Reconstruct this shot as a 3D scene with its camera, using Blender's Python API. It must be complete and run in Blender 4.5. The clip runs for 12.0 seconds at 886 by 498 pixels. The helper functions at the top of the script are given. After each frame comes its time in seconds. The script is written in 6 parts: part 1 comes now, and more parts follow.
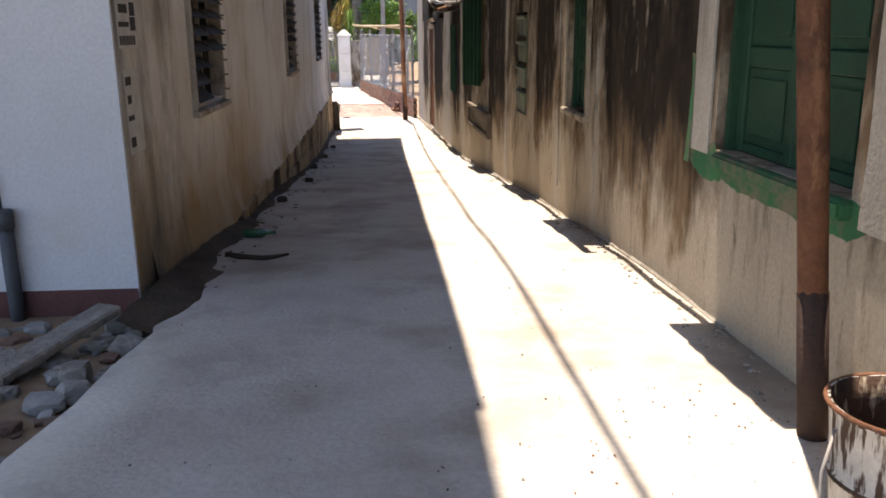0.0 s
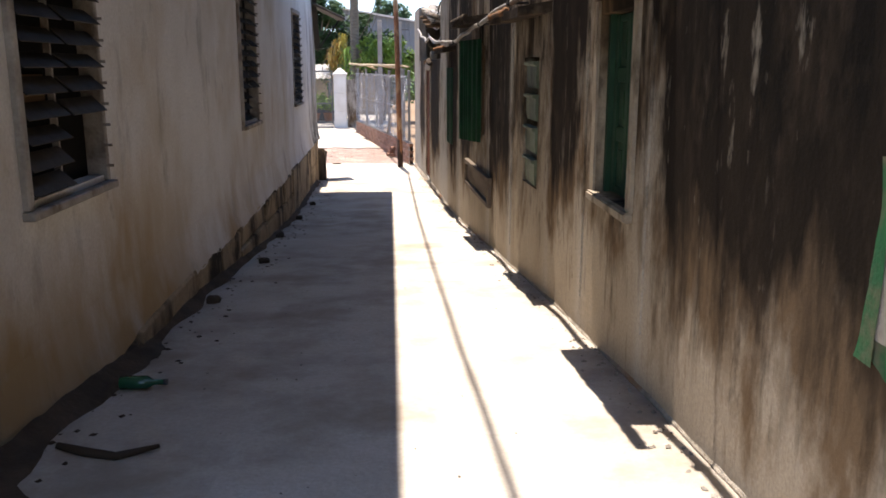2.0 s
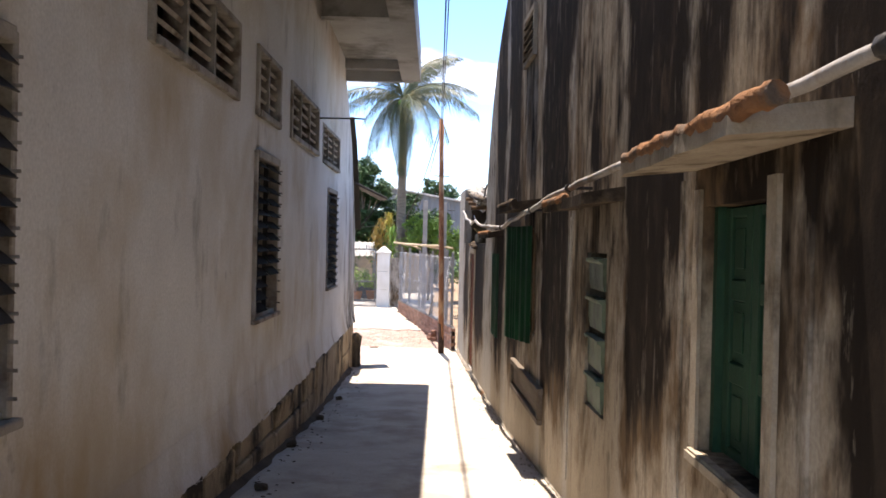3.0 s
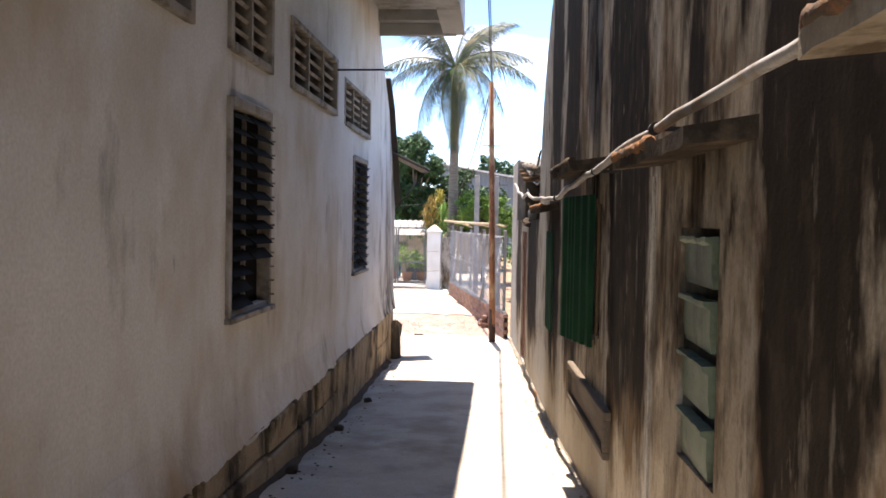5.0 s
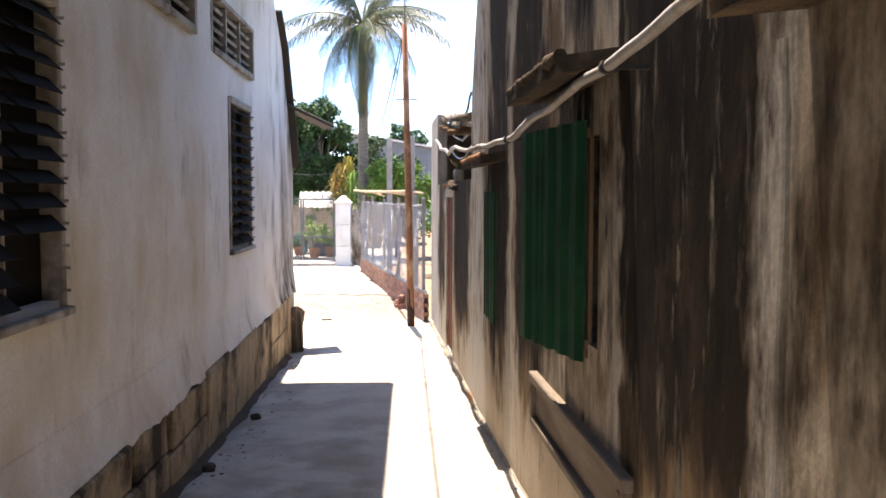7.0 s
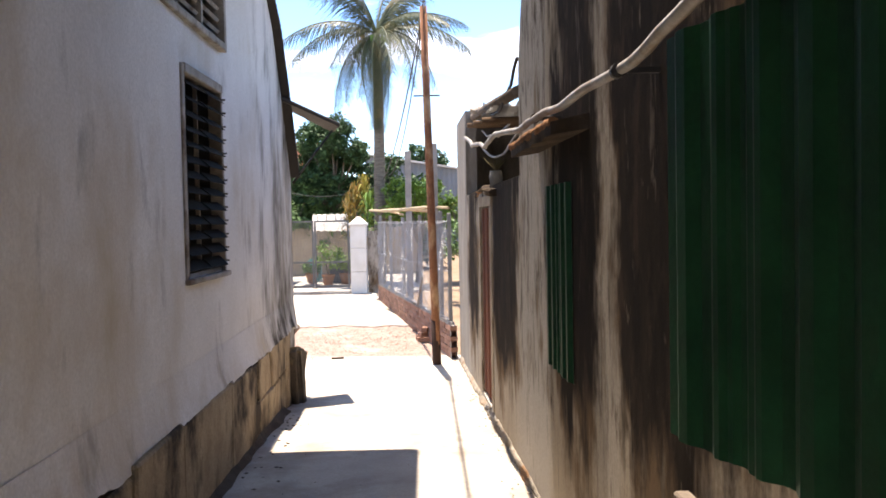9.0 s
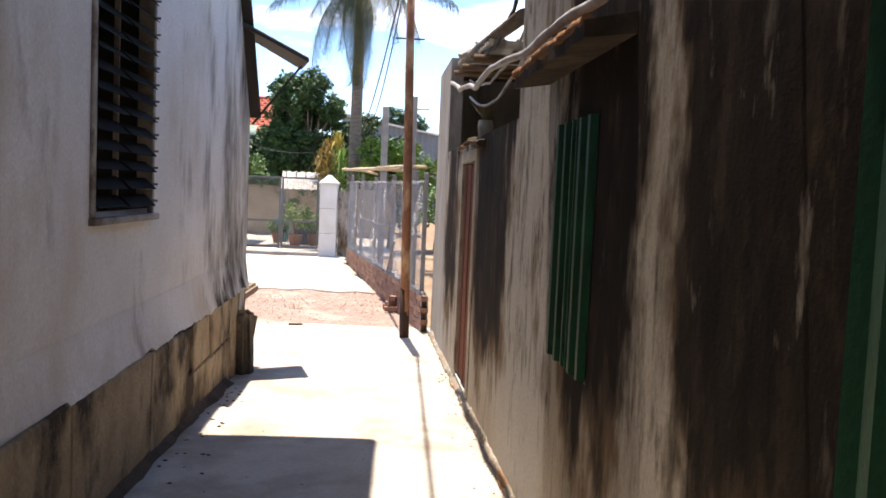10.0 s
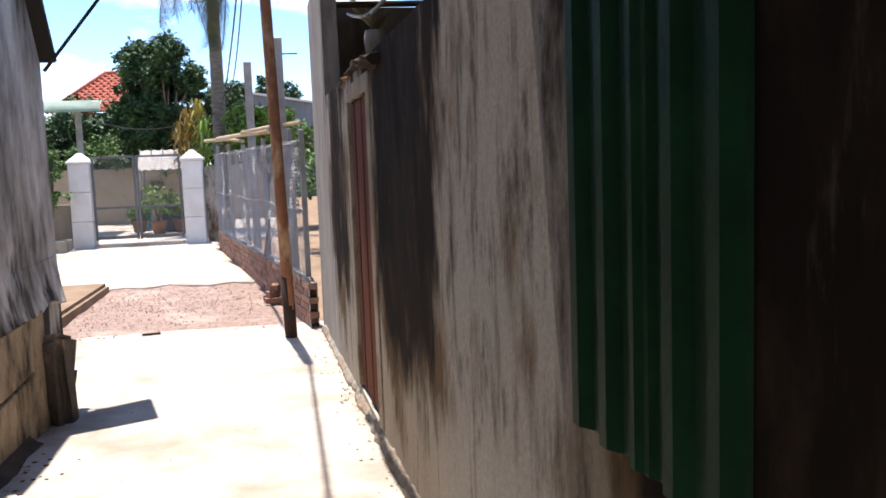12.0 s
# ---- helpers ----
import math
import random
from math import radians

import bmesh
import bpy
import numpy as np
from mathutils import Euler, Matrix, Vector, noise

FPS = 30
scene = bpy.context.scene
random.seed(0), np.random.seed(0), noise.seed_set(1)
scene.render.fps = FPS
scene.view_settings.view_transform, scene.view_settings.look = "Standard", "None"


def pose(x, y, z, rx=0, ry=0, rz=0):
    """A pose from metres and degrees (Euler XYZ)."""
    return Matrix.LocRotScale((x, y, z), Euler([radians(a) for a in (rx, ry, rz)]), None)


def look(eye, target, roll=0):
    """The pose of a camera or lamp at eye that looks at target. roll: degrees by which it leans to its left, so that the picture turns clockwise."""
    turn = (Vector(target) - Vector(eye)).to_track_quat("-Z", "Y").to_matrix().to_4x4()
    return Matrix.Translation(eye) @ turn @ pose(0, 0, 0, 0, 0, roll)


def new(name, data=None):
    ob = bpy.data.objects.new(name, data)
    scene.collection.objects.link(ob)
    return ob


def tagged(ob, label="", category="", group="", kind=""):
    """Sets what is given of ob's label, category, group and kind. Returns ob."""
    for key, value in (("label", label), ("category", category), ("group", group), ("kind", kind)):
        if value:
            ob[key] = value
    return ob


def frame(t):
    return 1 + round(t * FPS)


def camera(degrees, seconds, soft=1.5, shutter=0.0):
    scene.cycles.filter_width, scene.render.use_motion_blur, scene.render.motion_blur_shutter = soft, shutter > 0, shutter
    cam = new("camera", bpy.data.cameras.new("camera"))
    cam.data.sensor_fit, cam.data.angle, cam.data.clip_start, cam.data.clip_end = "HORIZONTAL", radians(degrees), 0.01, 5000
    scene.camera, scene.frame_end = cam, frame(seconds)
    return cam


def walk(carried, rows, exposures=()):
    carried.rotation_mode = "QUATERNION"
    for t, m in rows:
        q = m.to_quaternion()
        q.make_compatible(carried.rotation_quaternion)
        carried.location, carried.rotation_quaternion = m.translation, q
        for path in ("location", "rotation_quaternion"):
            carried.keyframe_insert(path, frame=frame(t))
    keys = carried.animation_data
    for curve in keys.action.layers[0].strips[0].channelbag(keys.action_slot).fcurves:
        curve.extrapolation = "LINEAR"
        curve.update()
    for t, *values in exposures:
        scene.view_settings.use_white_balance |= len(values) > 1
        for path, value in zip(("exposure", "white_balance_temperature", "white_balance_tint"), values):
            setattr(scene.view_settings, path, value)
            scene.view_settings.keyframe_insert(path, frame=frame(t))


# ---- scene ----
cam = camera(56.0, 12.0, soft=1.7)
PATH = [
    (0, (0.676, -0.265, 1.495), (0.791, 1.665, 0.985), -0.5),
    (0.2, (0.749, -0.094, 1.433), (0.81, 1.841, 0.928), -0.24),
    (0.3, (0.749, 0.011, 1.399), (0.83, 1.961, 0.961), -0.29),
    (0.5, (0.753, 0.193, 1.417), (0.866, 2.17, 1.14), 3.2),
    (0.7, (0.819, 0.381, 1.369), (0.887, 2.357, 1.069), 2.41),
    (0.8, (0.806, 0.487, 1.368), (0.877, 2.461, 1.056), 2.51),
    (1, (0.822, 0.693, 1.428), (0.84, 2.676, 1.17), 3.2),
    (1.2, (0.885, 0.888, 1.471), (0.815, 2.866, 1.185), 2.9),
    (1.3, (0.878, 0.992, 1.465), (0.768, 2.961, 1.135), 2.42),
    (1.5, (0.916, 1.191, 1.49), (0.875, 3.167, 1.182), 2.6),
    (1.7, (0.936, 1.403, 1.525), (1.014, 3.377, 1.213), 1.81),
    (1.8, (0.935, 1.51, 1.527), (1.012, 3.475, 1.162), 0.96),
    (2, (0.94, 1.728, 1.585), (1.049, 3.678, 1.156), -0.0),
    (2.2, (0.96, 1.933, 1.569), (1.14, 3.89, 1.198), 0.24),
    (2.3, (0.944, 2.046, 1.595), (1.171, 4.004, 1.254), 0.72),
    (2.5, (0.925, 2.277, 1.689), (1.072, 4.259, 1.465), 1.4),
    (2.6, (0.904, 2.369, 1.645), (0.971, 4.365, 1.541), 2.42),
    (2.7, (0.942, 2.559, 1.694), (0.941, 4.558, 1.645), 1.27),
    (4.3, (1.143, 4.094, 1.682), (1.182, 6.094, 1.706), 0.48),
    (4.5, (1.137, 4.298, 1.679), (1.181, 6.298, 1.637), -0.0),
    (4.7, (1.173, 4.525, 1.686), (1.169, 6.524, 1.619), 1.11),
    (4.8, (1.198, 4.637, 1.679), (1.101, 6.635, 1.653), 0.79),
    (5, (1.203, 4.86, 1.662), (1.062, 6.854, 1.594), 1.0),
    (5.2, (1.268, 5.116, 1.653), (1.136, 7.11, 1.567), 1.03),
    (5.3, (1.279, 5.256, 1.658), (1.151, 7.252, 1.668), 0.85),
    (5.5, (1.284, 5.519, 1.633), (1.148, 7.514, 1.618), -0.4),
    (5.7, (1.287, 5.733, 1.635), (1.065, 7.719, 1.569), 1.26),
    (5.8, (1.282, 5.833, 1.619), (1.018, 7.815, 1.586), 1.78),
    (6, (1.24, 6.051, 1.57), (1.034, 8.038, 1.467), 2.8),
    (6.2, (1.23, 6.266, 1.591), (1.059, 8.253, 1.449), 1.82),
    (6.3, (1.191, 6.38, 1.582), (1.075, 8.373, 1.459), 0.95),
    (6.5, (1.179, 6.589, 1.587), (1.12, 8.585, 1.475), -1.0),
    (6.7, (1.131, 6.83, 1.596), (1.08, 8.82, 1.412), 0.4),
    (6.8, (1.105, 6.94, 1.579), (1.101, 8.931, 1.394), 0.6),
    (7, (1.087, 7.14, 1.53), (1.157, 9.134, 1.401), 0.1),
    (7.2, (1.046, 7.399, 1.543), (1.128, 9.39, 1.37), 1.14),
    (8.8, (1.036, 9.221, 1.399), (1.029, 11.217, 1.274), -0.83),
    (9, (1.015, 9.449, 1.364), (1.038, 11.447, 1.295), -1.1),
    (9.2, (0.979, 9.727, 1.355), (0.957, 11.721, 1.206), -0.56),
    (9.3, (1.016, 9.845, 1.335), (0.956, 11.837, 1.171), -1.11),
    (9.5, (0.955, 10.129, 1.322), (0.906, 12.127, 1.247), -0.5),
    (9.7, (0.982, 10.319, 1.28), (0.909, 12.316, 1.2), 0.86),
    (9.8, (1.012, 10.418, 1.275), (0.975, 12.412, 1.121), 1.61),
    (10, (1.013, 10.606, 1.223), (1.102, 12.599, 1.084), 2.5),
    (10.2, (0.974, 10.835, 1.204), (1.131, 12.816, 0.982), 2.33),
    (10.3, (0.965, 10.95, 1.208), (1.143, 12.927, 0.963), 2.29),
    (10.5, (0.982, 11.149, 1.197), (1.115, 13.133, 0.986), 1.1),
    (10.7, (1.005, 11.369, 1.161), (1.156, 13.358, 1.01), 0.54),
    (10.8, (0.994, 11.477, 1.17), (1.165, 13.463, 1.013), 0.5),
    (11, (0.998, 11.699, 1.149), (1.152, 13.687, 0.989), 0.0),
    (11.2, (1.03, 11.924, 1.118), (1.199, 13.914, 1.013), 0.13),
    (11.3, (1.039, 12.04, 1.114), (1.269, 14.018, 0.927), 0.44),
    (11.5, (1.043, 12.265, 1.098), (1.3, 14.235, 0.87), -0.4),
    (11.7, (1.101, 12.503, 1.097), (1.435, 14.47, 0.948), -0.13),
    (11.8, (1.079, 12.611, 1.088), (1.4, 14.577, 0.912), -1.17),
    (12, (1.111, 12.837, 1.064), (1.464, 14.794, 0.851), -2.1),
]
EXPOSURES = [(0, 2.2, 7400), (0.5, 2.05, 7050), (1.5, 2.1, 7000), (2, 2.1, 7000), (2.5, 2.05, 7000), (2.7, 2.2, 7050), (4.3, 2.5, 7150), (5, 2.5, 7200), (6, 2.55, 7300), (7.2, 2.75, 7350), (8.8, 2.45, 7350), (9.5, 2.2, 7350), (10.5, 2.1, 7150), (11.5, 2.0, 6900), (12, 1.85, 6750)]
walk(cam, [(t, look(eye, target, roll)) for t, eye, target, roll in PATH], [(t, stops, kelvin, 17) for t, stops, kelvin in EXPOSURES])

# ---- world, sun ----
world = bpy.data.worlds.new("sky")
scene.world = world
world.use_nodes = True


def build_sky(wn):
    nodes, links = wn.nodes, wn.links
    nodes.clear()
    sky = nodes.new("ShaderNodeTexSky")
    sky.sky_type = "NISHITA"
    sky.sun_disc = False
    sky.sun_elevation, sky.sun_rotation = radians(82), radians(-23)
    sky.dust_density, sky.ozone_density, sky.air_density = 0.1, 3.5, 0.75
    coord = nodes.new("ShaderNodeTexCoord")
    mapping = nodes.new("ShaderNodeMapping")
    mapping.inputs["Scale"].default_value = (1.0, 1.0, 3.2)
    links.new(coord.outputs["Generated"], mapping.inputs["Vector"])
    clouds = nodes.new("ShaderNodeTexNoise")
    clouds.inputs["Scale"].default_value = 2.6
    clouds.inputs["Detail"].default_value = 8
    clouds.inputs["Roughness"].default_value = 0.55
    links.new(mapping.outputs["Vector"], clouds.inputs["Vector"])
    ramp = nodes.new("ShaderNodeValToRGB")
    ramp.color_ramp.elements[0].position = 0.53
    ramp.color_ramp.elements[1].position = 0.69
    links.new(clouds.outputs["Fac"], ramp.inputs["Fac"])
    mix = nodes.new("ShaderNodeMix")
    mix.data_type = "RGBA"
    links.new(ramp.outputs["Color"], mix.inputs["Factor"])
    tone = nodes.new("ShaderNodeHueSaturation")
    tone.inputs["Saturation"].default_value, tone.inputs["Value"].default_value = 1.15, 0.92
    links.new(sky.outputs["Color"], tone.inputs["Color"])
    links.new(tone.outputs["Color"], mix.inputs[6])
    mix.inputs[7].default_value = (6.2, 6.2, 6.3, 1)
    bg = nodes.new("ShaderNodeBackground")
    bg.inputs["Strength"].default_value = 0.11
    links.new(mix.outputs[2], bg.inputs["Color"])
    out = nodes.new("ShaderNodeOutputWorld")
    links.new(bg.outputs["Background"], out.inputs["Surface"])


build_sky(world.node_tree)
sun_data = bpy.data.lights.new("sun", "SUN")
sun_data.energy, sun_data.angle, sun_data.color = 3.0, radians(0.53), (1.0, 0.96, 0.90)
sun = new("sun", sun_data)
sun.matrix_world = look((0, 0, 30), (0.05 * 30, -0.16 * 30, 0))


# ---- materials ----
def material(name, base, dark=None, rough=0.85, metal=0.0, scale=3.0, grain=60.0, relief=0.15, stretch=(1, 1, 1), low=0.35, high=0.65,
             stain=None, stain_scale=1.0, stain_low=0.5, stain_high=0.62, stain_stretch=(1, 1, 1), vary=0.0, spec=0.3):
    """A surface with mottling (base to dark), fine grain in its relief, and stains with a shape of their own."""
    m = bpy.data.materials.new(name)
    m.use_nodes = True
    nodes, links = m.node_tree.nodes, m.node_tree.links
    shader = nodes["Principled BSDF"]
    shader.inputs["Roughness"].default_value = rough
    shader.inputs["Metallic"].default_value = metal
    shader.inputs["Specular IOR Level"].default_value = spec if rough < 0.72 else 0.08
    place = nodes.new("ShaderNodeNewGeometry")

    def noise_at(size, detail, stretched):
        mapping = nodes.new("ShaderNodeMapping")
        mapping.inputs["Scale"].default_value = stretched
        links.new(place.outputs["Position"], mapping.inputs["Vector"])
        n = nodes.new("ShaderNodeTexNoise")
        n.inputs["Scale"].default_value, n.inputs["Detail"].default_value = size, detail
        n.inputs["Roughness"].default_value = 0.62
        links.new(mapping.outputs["Vector"], n.inputs["Vector"])
        return n.outputs["Fac"]

    def ramped(fac, a, b):
        r = nodes.new("ShaderNodeMapRange")
        r.inputs["From Min"].default_value, r.inputs["From Max"].default_value = a, b
        links.new(fac, r.inputs["Value"])
        return r.outputs["Result"]

    def blend(fac, a, b):
        x = nodes.new("ShaderNodeMix")
        x.data_type = "RGBA"
        links.new(fac, x.inputs["Factor"])
        for value, slot in ((a, 6), (b, 7)):
            if isinstance(value, tuple):
                x.inputs[slot].default_value = (*value, 1)
            else:
                links.new(value, x.inputs[slot])
        return x.outputs[2]

    dark = dark or tuple(c * 0.75 for c in base)
    colour = blend(ramped(noise_at(scale, 6, stretch), low, high), base, dark)
    fine = noise_at(grain, 4, (1, 1, 1))
    colour = blend(ramped(fine, 0.2, 1.4), colour, tuple(c * 0.6 for c in dark))
    if stain:
        colour = blend(ramped(noise_at(stain_scale, 7, stain_stretch), stain_low, stain_high), colour, stain)
    if vary:
        info = nodes.new("ShaderNodeObjectInfo")
        hsv = nodes.new("ShaderNodeHueSaturation")
        links.new(colour, hsv.inputs["Color"])
        r = nodes.new("ShaderNodeMapRange")
        r.inputs["To Min"].default_value, r.inputs["To Max"].default_value = 1 - vary, 1 + vary
        links.new(info.outputs["Random"], r.inputs["Value"])
        links.new(r.outputs["Result"], hsv.inputs["Value"])
        colour = hsv.outputs["Color"]
    links.new(colour, shader.inputs["Base Color"])
    if relief:
        bump = nodes.new("ShaderNodeBump")
        bump.inputs["Strength"].default_value, bump.inputs["Distance"].default_value = relief, 0.02
        links.new(fine, bump.inputs["Height"])
        links.new(bump.outputs["Normal"], shader.inputs["Normal"])
    return m


CONCRETE = material("pale_concrete", (0.52, 0.475, 0.41), (0.42, 0.375, 0.315), 0.9, scale=2.2, grain=45, stain=(0.26, 0.215, 0.17), stain_scale=1.1, stain_low=0.49, stain_high=0.72, relief=0.25)
def weathered(name, clean, clean_dark, layers, pale=None, rough=0.95, relief=0.12):
    """Old plaster along the alley. layers: (colour, amounts along y, height it starts, height it is full, size, stretch).
    Each layer is a ragged stain whose share changes from bay to bay and with the height above the ground."""
    m = bpy.data.materials.new(name)
    m.use_nodes = True
    nodes, links = m.node_tree.nodes, m.node_tree.links
    shader = nodes["Principled BSDF"]
    shader.inputs["Roughness"].default_value = rough
    shader.inputs["Specular IOR Level"].default_value = 0.04
    place = nodes.new("ShaderNodeNewGeometry")
    split = nodes.new("ShaderNodeSeparateXYZ")
    links.new(place.outputs["Position"], split.inputs["Vector"])

    def op(kind, a, b):
        n = nodes.new("ShaderNodeMath")
        n.operation = kind
        for k, v in enumerate((a, b)):
            if isinstance(v, (int, float)):
                n.inputs[k].default_value = v
            else:
                links.new(v, n.inputs[k])
        return n.outputs[0]

    def ramped(fac, a, b):
        r = nodes.new("ShaderNodeMapRange")
        r.inputs["From Min"].default_value, r.inputs["From Max"].default_value = a, b
        links.new(fac, r.inputs["Value"])
        return r.outputs["Result"]

    def spots(size, detail, stretched, rough_=0.62):
        mapping = nodes.new("ShaderNodeMapping")
        mapping.inputs["Scale"].default_value = stretched
        links.new(place.outputs["Position"], mapping.inputs["Vector"])
        n = nodes.new("ShaderNodeTexNoise")
        n.inputs["Scale"].default_value, n.inputs["Detail"].default_value = size, detail
        n.inputs["Roughness"].default_value = rough_
        links.new(mapping.outputs["Vector"], n.inputs["Vector"])
        return n.outputs["Fac"]

    def blend(fac, a, b):
        x = nodes.new("ShaderNodeMix")
        x.data_type = "RGBA"
        links.new(fac, x.inputs["Factor"])
        for value, slot in ((a, 6), (b, 7)):
            if isinstance(value, tuple):
                x.inputs[slot].default_value = (*value, 1)
            else:
                links.new(value, x.inputs[slot])
        return x.outputs[2]

    def along(stops, loose=1.0):
        r = nodes.new("ShaderNodeValToRGB")
        links.new(op("MULTIPLY", op("ADD", split.outputs["Y"], op("MULTIPLY", wander, loose)), 1 / 24), r.inputs["Fac"])
        e = r.color_ramp.elements
        for k, (y, v) in enumerate(stops):
            q = e[k] if k < 2 else e.new(min(1.0, y / 24))
            q.position = min(1.0, y / 24)
            q.color = (v, v, v, 1)
        return r.outputs["Color"]

    wander = op("MULTIPLY", op("SUBTRACT", spots(1.6, 4, (1, 1, 0.5)), 0.5), 0.9)
    height = op("ADD", split.outputs["Z"], op("SUBTRACT", op("MULTIPLY", split.outputs["Y"], 0.062), 0.38))
    fine = spots(55, 5, (1, 1, 1))
    colour = blend(ramped(spots(1.3, 8, (1, 1, 0.7)), 0.35, 0.66), clean, clean_dark)
    if pale:
        colour = blend(along(pale[1], 0.12), colour, pale[0])
    colour = blend(ramped(fine, 0.25, 1.3), colour, tuple(c * 0.5 for c in clean_dark))
    for tone, stops, h0, h1, size, stretch, edge in layers:
        share = op("MULTIPLY", along(stops), ramped(height, h0, h1))
        patch = op("MULTIPLY", op("SUBTRACT", spots(size, 6, stretch, 0.58), 0.5), 1.6)
        speck = op("MULTIPLY", op("SUBTRACT", spots(size * 5, 4, (1, 1.2, 0.45), 0.6), 0.5), 0.32)
        mass = op("ADD", op("ADD", op("ADD", patch, speck), 0.5), op("MULTIPLY", op("SUBTRACT", share, 0.5), 0.85))
        colour = blend(ramped(mass, 0.53 - edge * 1.7, 0.53 + edge * 1.7), colour, tone)
    links.new(colour, shader.inputs["Base Color"])
    bump = nodes.new("ShaderNodeBump")
    bump.inputs["Strength"].default_value, bump.inputs["Distance"].default_value = relief, 0.01
    links.new(op("ADD", op("MULTIPLY", fine, 0.4), spots(9, 6, (1, 1, 0.6))), bump.inputs["Height"])
    links.new(bump.outputs["Normal"], shader.inputs["Normal"])
    return m


BAYS = ((0, 0.6), (1.8, 0.55), (3.2, 0.5), (3.6, 1.0), (5.1, 1.0), (5.4, 0.4), (5.8, 0.6), (6.3, 0.55), (6.7, 0.4), (6.95, 0.85), (7.4, 0.85), (7.65, 0.35), (8.9, 0.5), (9.15, 0.35), (9.4, 1.0), (10.3, 1.0), (10.5, 0.35), (12.0, 0.5), (12.3, 1.0), (12.9, 0.95), (13.2, 0.2), (13.5, 0.85), (13.9, 0.8), (14.75, 0.3), (15.7, 0.2), (16.4, 0.85), (17.3, 1.0), (17.8, 0.5), (19.3, 0.45), (20.2, 0.85), (21.0, 0.3), (24, 0.4))
# pale plaster strips by the openings, which also paint in highlights on bay edges
PALE_BAYS = ((0, 0.1), (5.33, 0.1), (5.38, 0.75), (5.56, 0.05), (6.55, 0.05), (6.6, 0.8), (6.8, 0.1), (7.5, 0.1), (7.58, 0.4), (7.8, 0.05), (9.02, 0.05), (9.08, 0.85), (9.25, 0.7), (9.3, 0.1), (10.35, 0.1), (10.4, 0.75), (10.7, 0.1), (12.95, 0.2), (13.05, 0.5), (13.4, 0.4), (13.5, 0.05), (14.55, 0.1), (14.8, 0.85), (15.7, 0.9), (16.5, 0.35), (17.9, 0.3), (17.98, 0.8), (19.05, 0.8), (19.3, 0.3), (20.6, 0.3), (21.0, 0.8), (24, 0.8))
GREY_PLASTER = weathered("whitewashed_plaster", (0.71, 0.695, 0.665), (0.60, 0.58, 0.545), [
    ((0.33, 0.235, 0.13), ((0, 1.0), (4.8, 1.0), (7, 0.78), (10, 0.55), (16, 0.3), (24, 0.3)), 1.3, 0.12, 1.0, (1, 1.0, 0.6), 0.16),
    ((0.41, 0.345, 0.255), ((0, 0.36), (24, 0.30)), -3.0, -2.9, 0.9, (1, 1.0, 0.8), 0.13),
    ((0.11, 0.10, 0.085), ((0, 0.55), (3.7, 0.52), (4.5, 0.4), (5.2, 0.12), (12, 0.08), (16.8, 0.12), (18.2, 0.34), (19.2, 0.44), (19.9, 0.5)), -3.0, -2.9, 1.7, (1, 1.4, 0.55), 0.13),
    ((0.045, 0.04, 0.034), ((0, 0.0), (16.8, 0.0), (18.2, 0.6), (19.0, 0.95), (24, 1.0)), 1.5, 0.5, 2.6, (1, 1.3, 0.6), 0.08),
], relief=0.12)
SPREAD = tuple((y, 0.22 + 0.16 * v) for y, v in BAYS)
STREAKS = tuple((y, 0.12 + 0.30 * v) for y, v in BAYS)
DRIPS = tuple((y, 0.10 + 0.36 * v) for y, v in BAYS)
MOULD_PLASTER = weathered("mouldy_plaster", (0.40, 0.335, 0.25), (0.28, 0.225, 0.16), [
    ((0.13, 0.088, 0.052), BAYS, -0.05, 0.95, 2.0, (1, 1.3, 0.8), 0.09),
    ((0.070, 0.048, 0.030), DRIPS, -0.2, 0.9, 4.0, (1, 1.4, 0.32), 0.10),
    ((0.018, 0.0135, 0.0105), BAYS, 0.25, 1.2, 1.5, (1, 1.5, 0.45), 0.06),
    ((0.012, 0.010, 0.0085), ((0, 0.0), (3.5, 0.0), (3.7, 0.62), (5.0, 0.62), (5.3, 0.0), (9.2, 0.0), (9.4, 0.9), (10.3, 0.85), (10.5, 0.2), (12.2, 0.1), (12.4, 0.5), (12.9, 0.45), (13.1, 0.0), (16.1, 0.0), (16.4, 0.72), (17.5, 0.85), (17.9, 0.1), (24, 0.1)), 0.9, 1.35, 1.8, (1, 1.8, 0.4), 0.05),
    ((0.042, 0.030, 0.021), SPREAD, 0.1, 1.1, 6.0, (1, 1.2, 0.55), 0.09),
    ((0.024, 0.018, 0.013), STREAKS, 0.1, 1.0, 7.0, (1, 1.5, 0.24), 0.14),
    ((0.15, 0.128, 0.10), ((0, 0.1), (3.6, 0.12), (4.0, 0.2), (5.0, 0.2), (5.4, 0.12), (9.4, 0.2), (10.6, 0.2), (13.0, 0.12), (24, 0.08)), -3.0, -2.9, 6.0, (1, 1.5, 0.25), 0.09),
    ((0.25, 0.215, 0.165), ((0, 0.10), (3.9, 0.15), (4.2, 0.22), (5.0, 0.18), (5.3, 0.08), (9.3, 0.1), (9.5, 0.2), (10.3, 0.16), (10.5, 0.08), (12.4, 0.16), (13.9, 0.08), (24, 0.06)), -3.0, -2.9, 5.0, (1, 1.5, 0.45), 0.06),
], ((0.42, 0.395, 0.355), PALE_BAYS), relief=0.28)
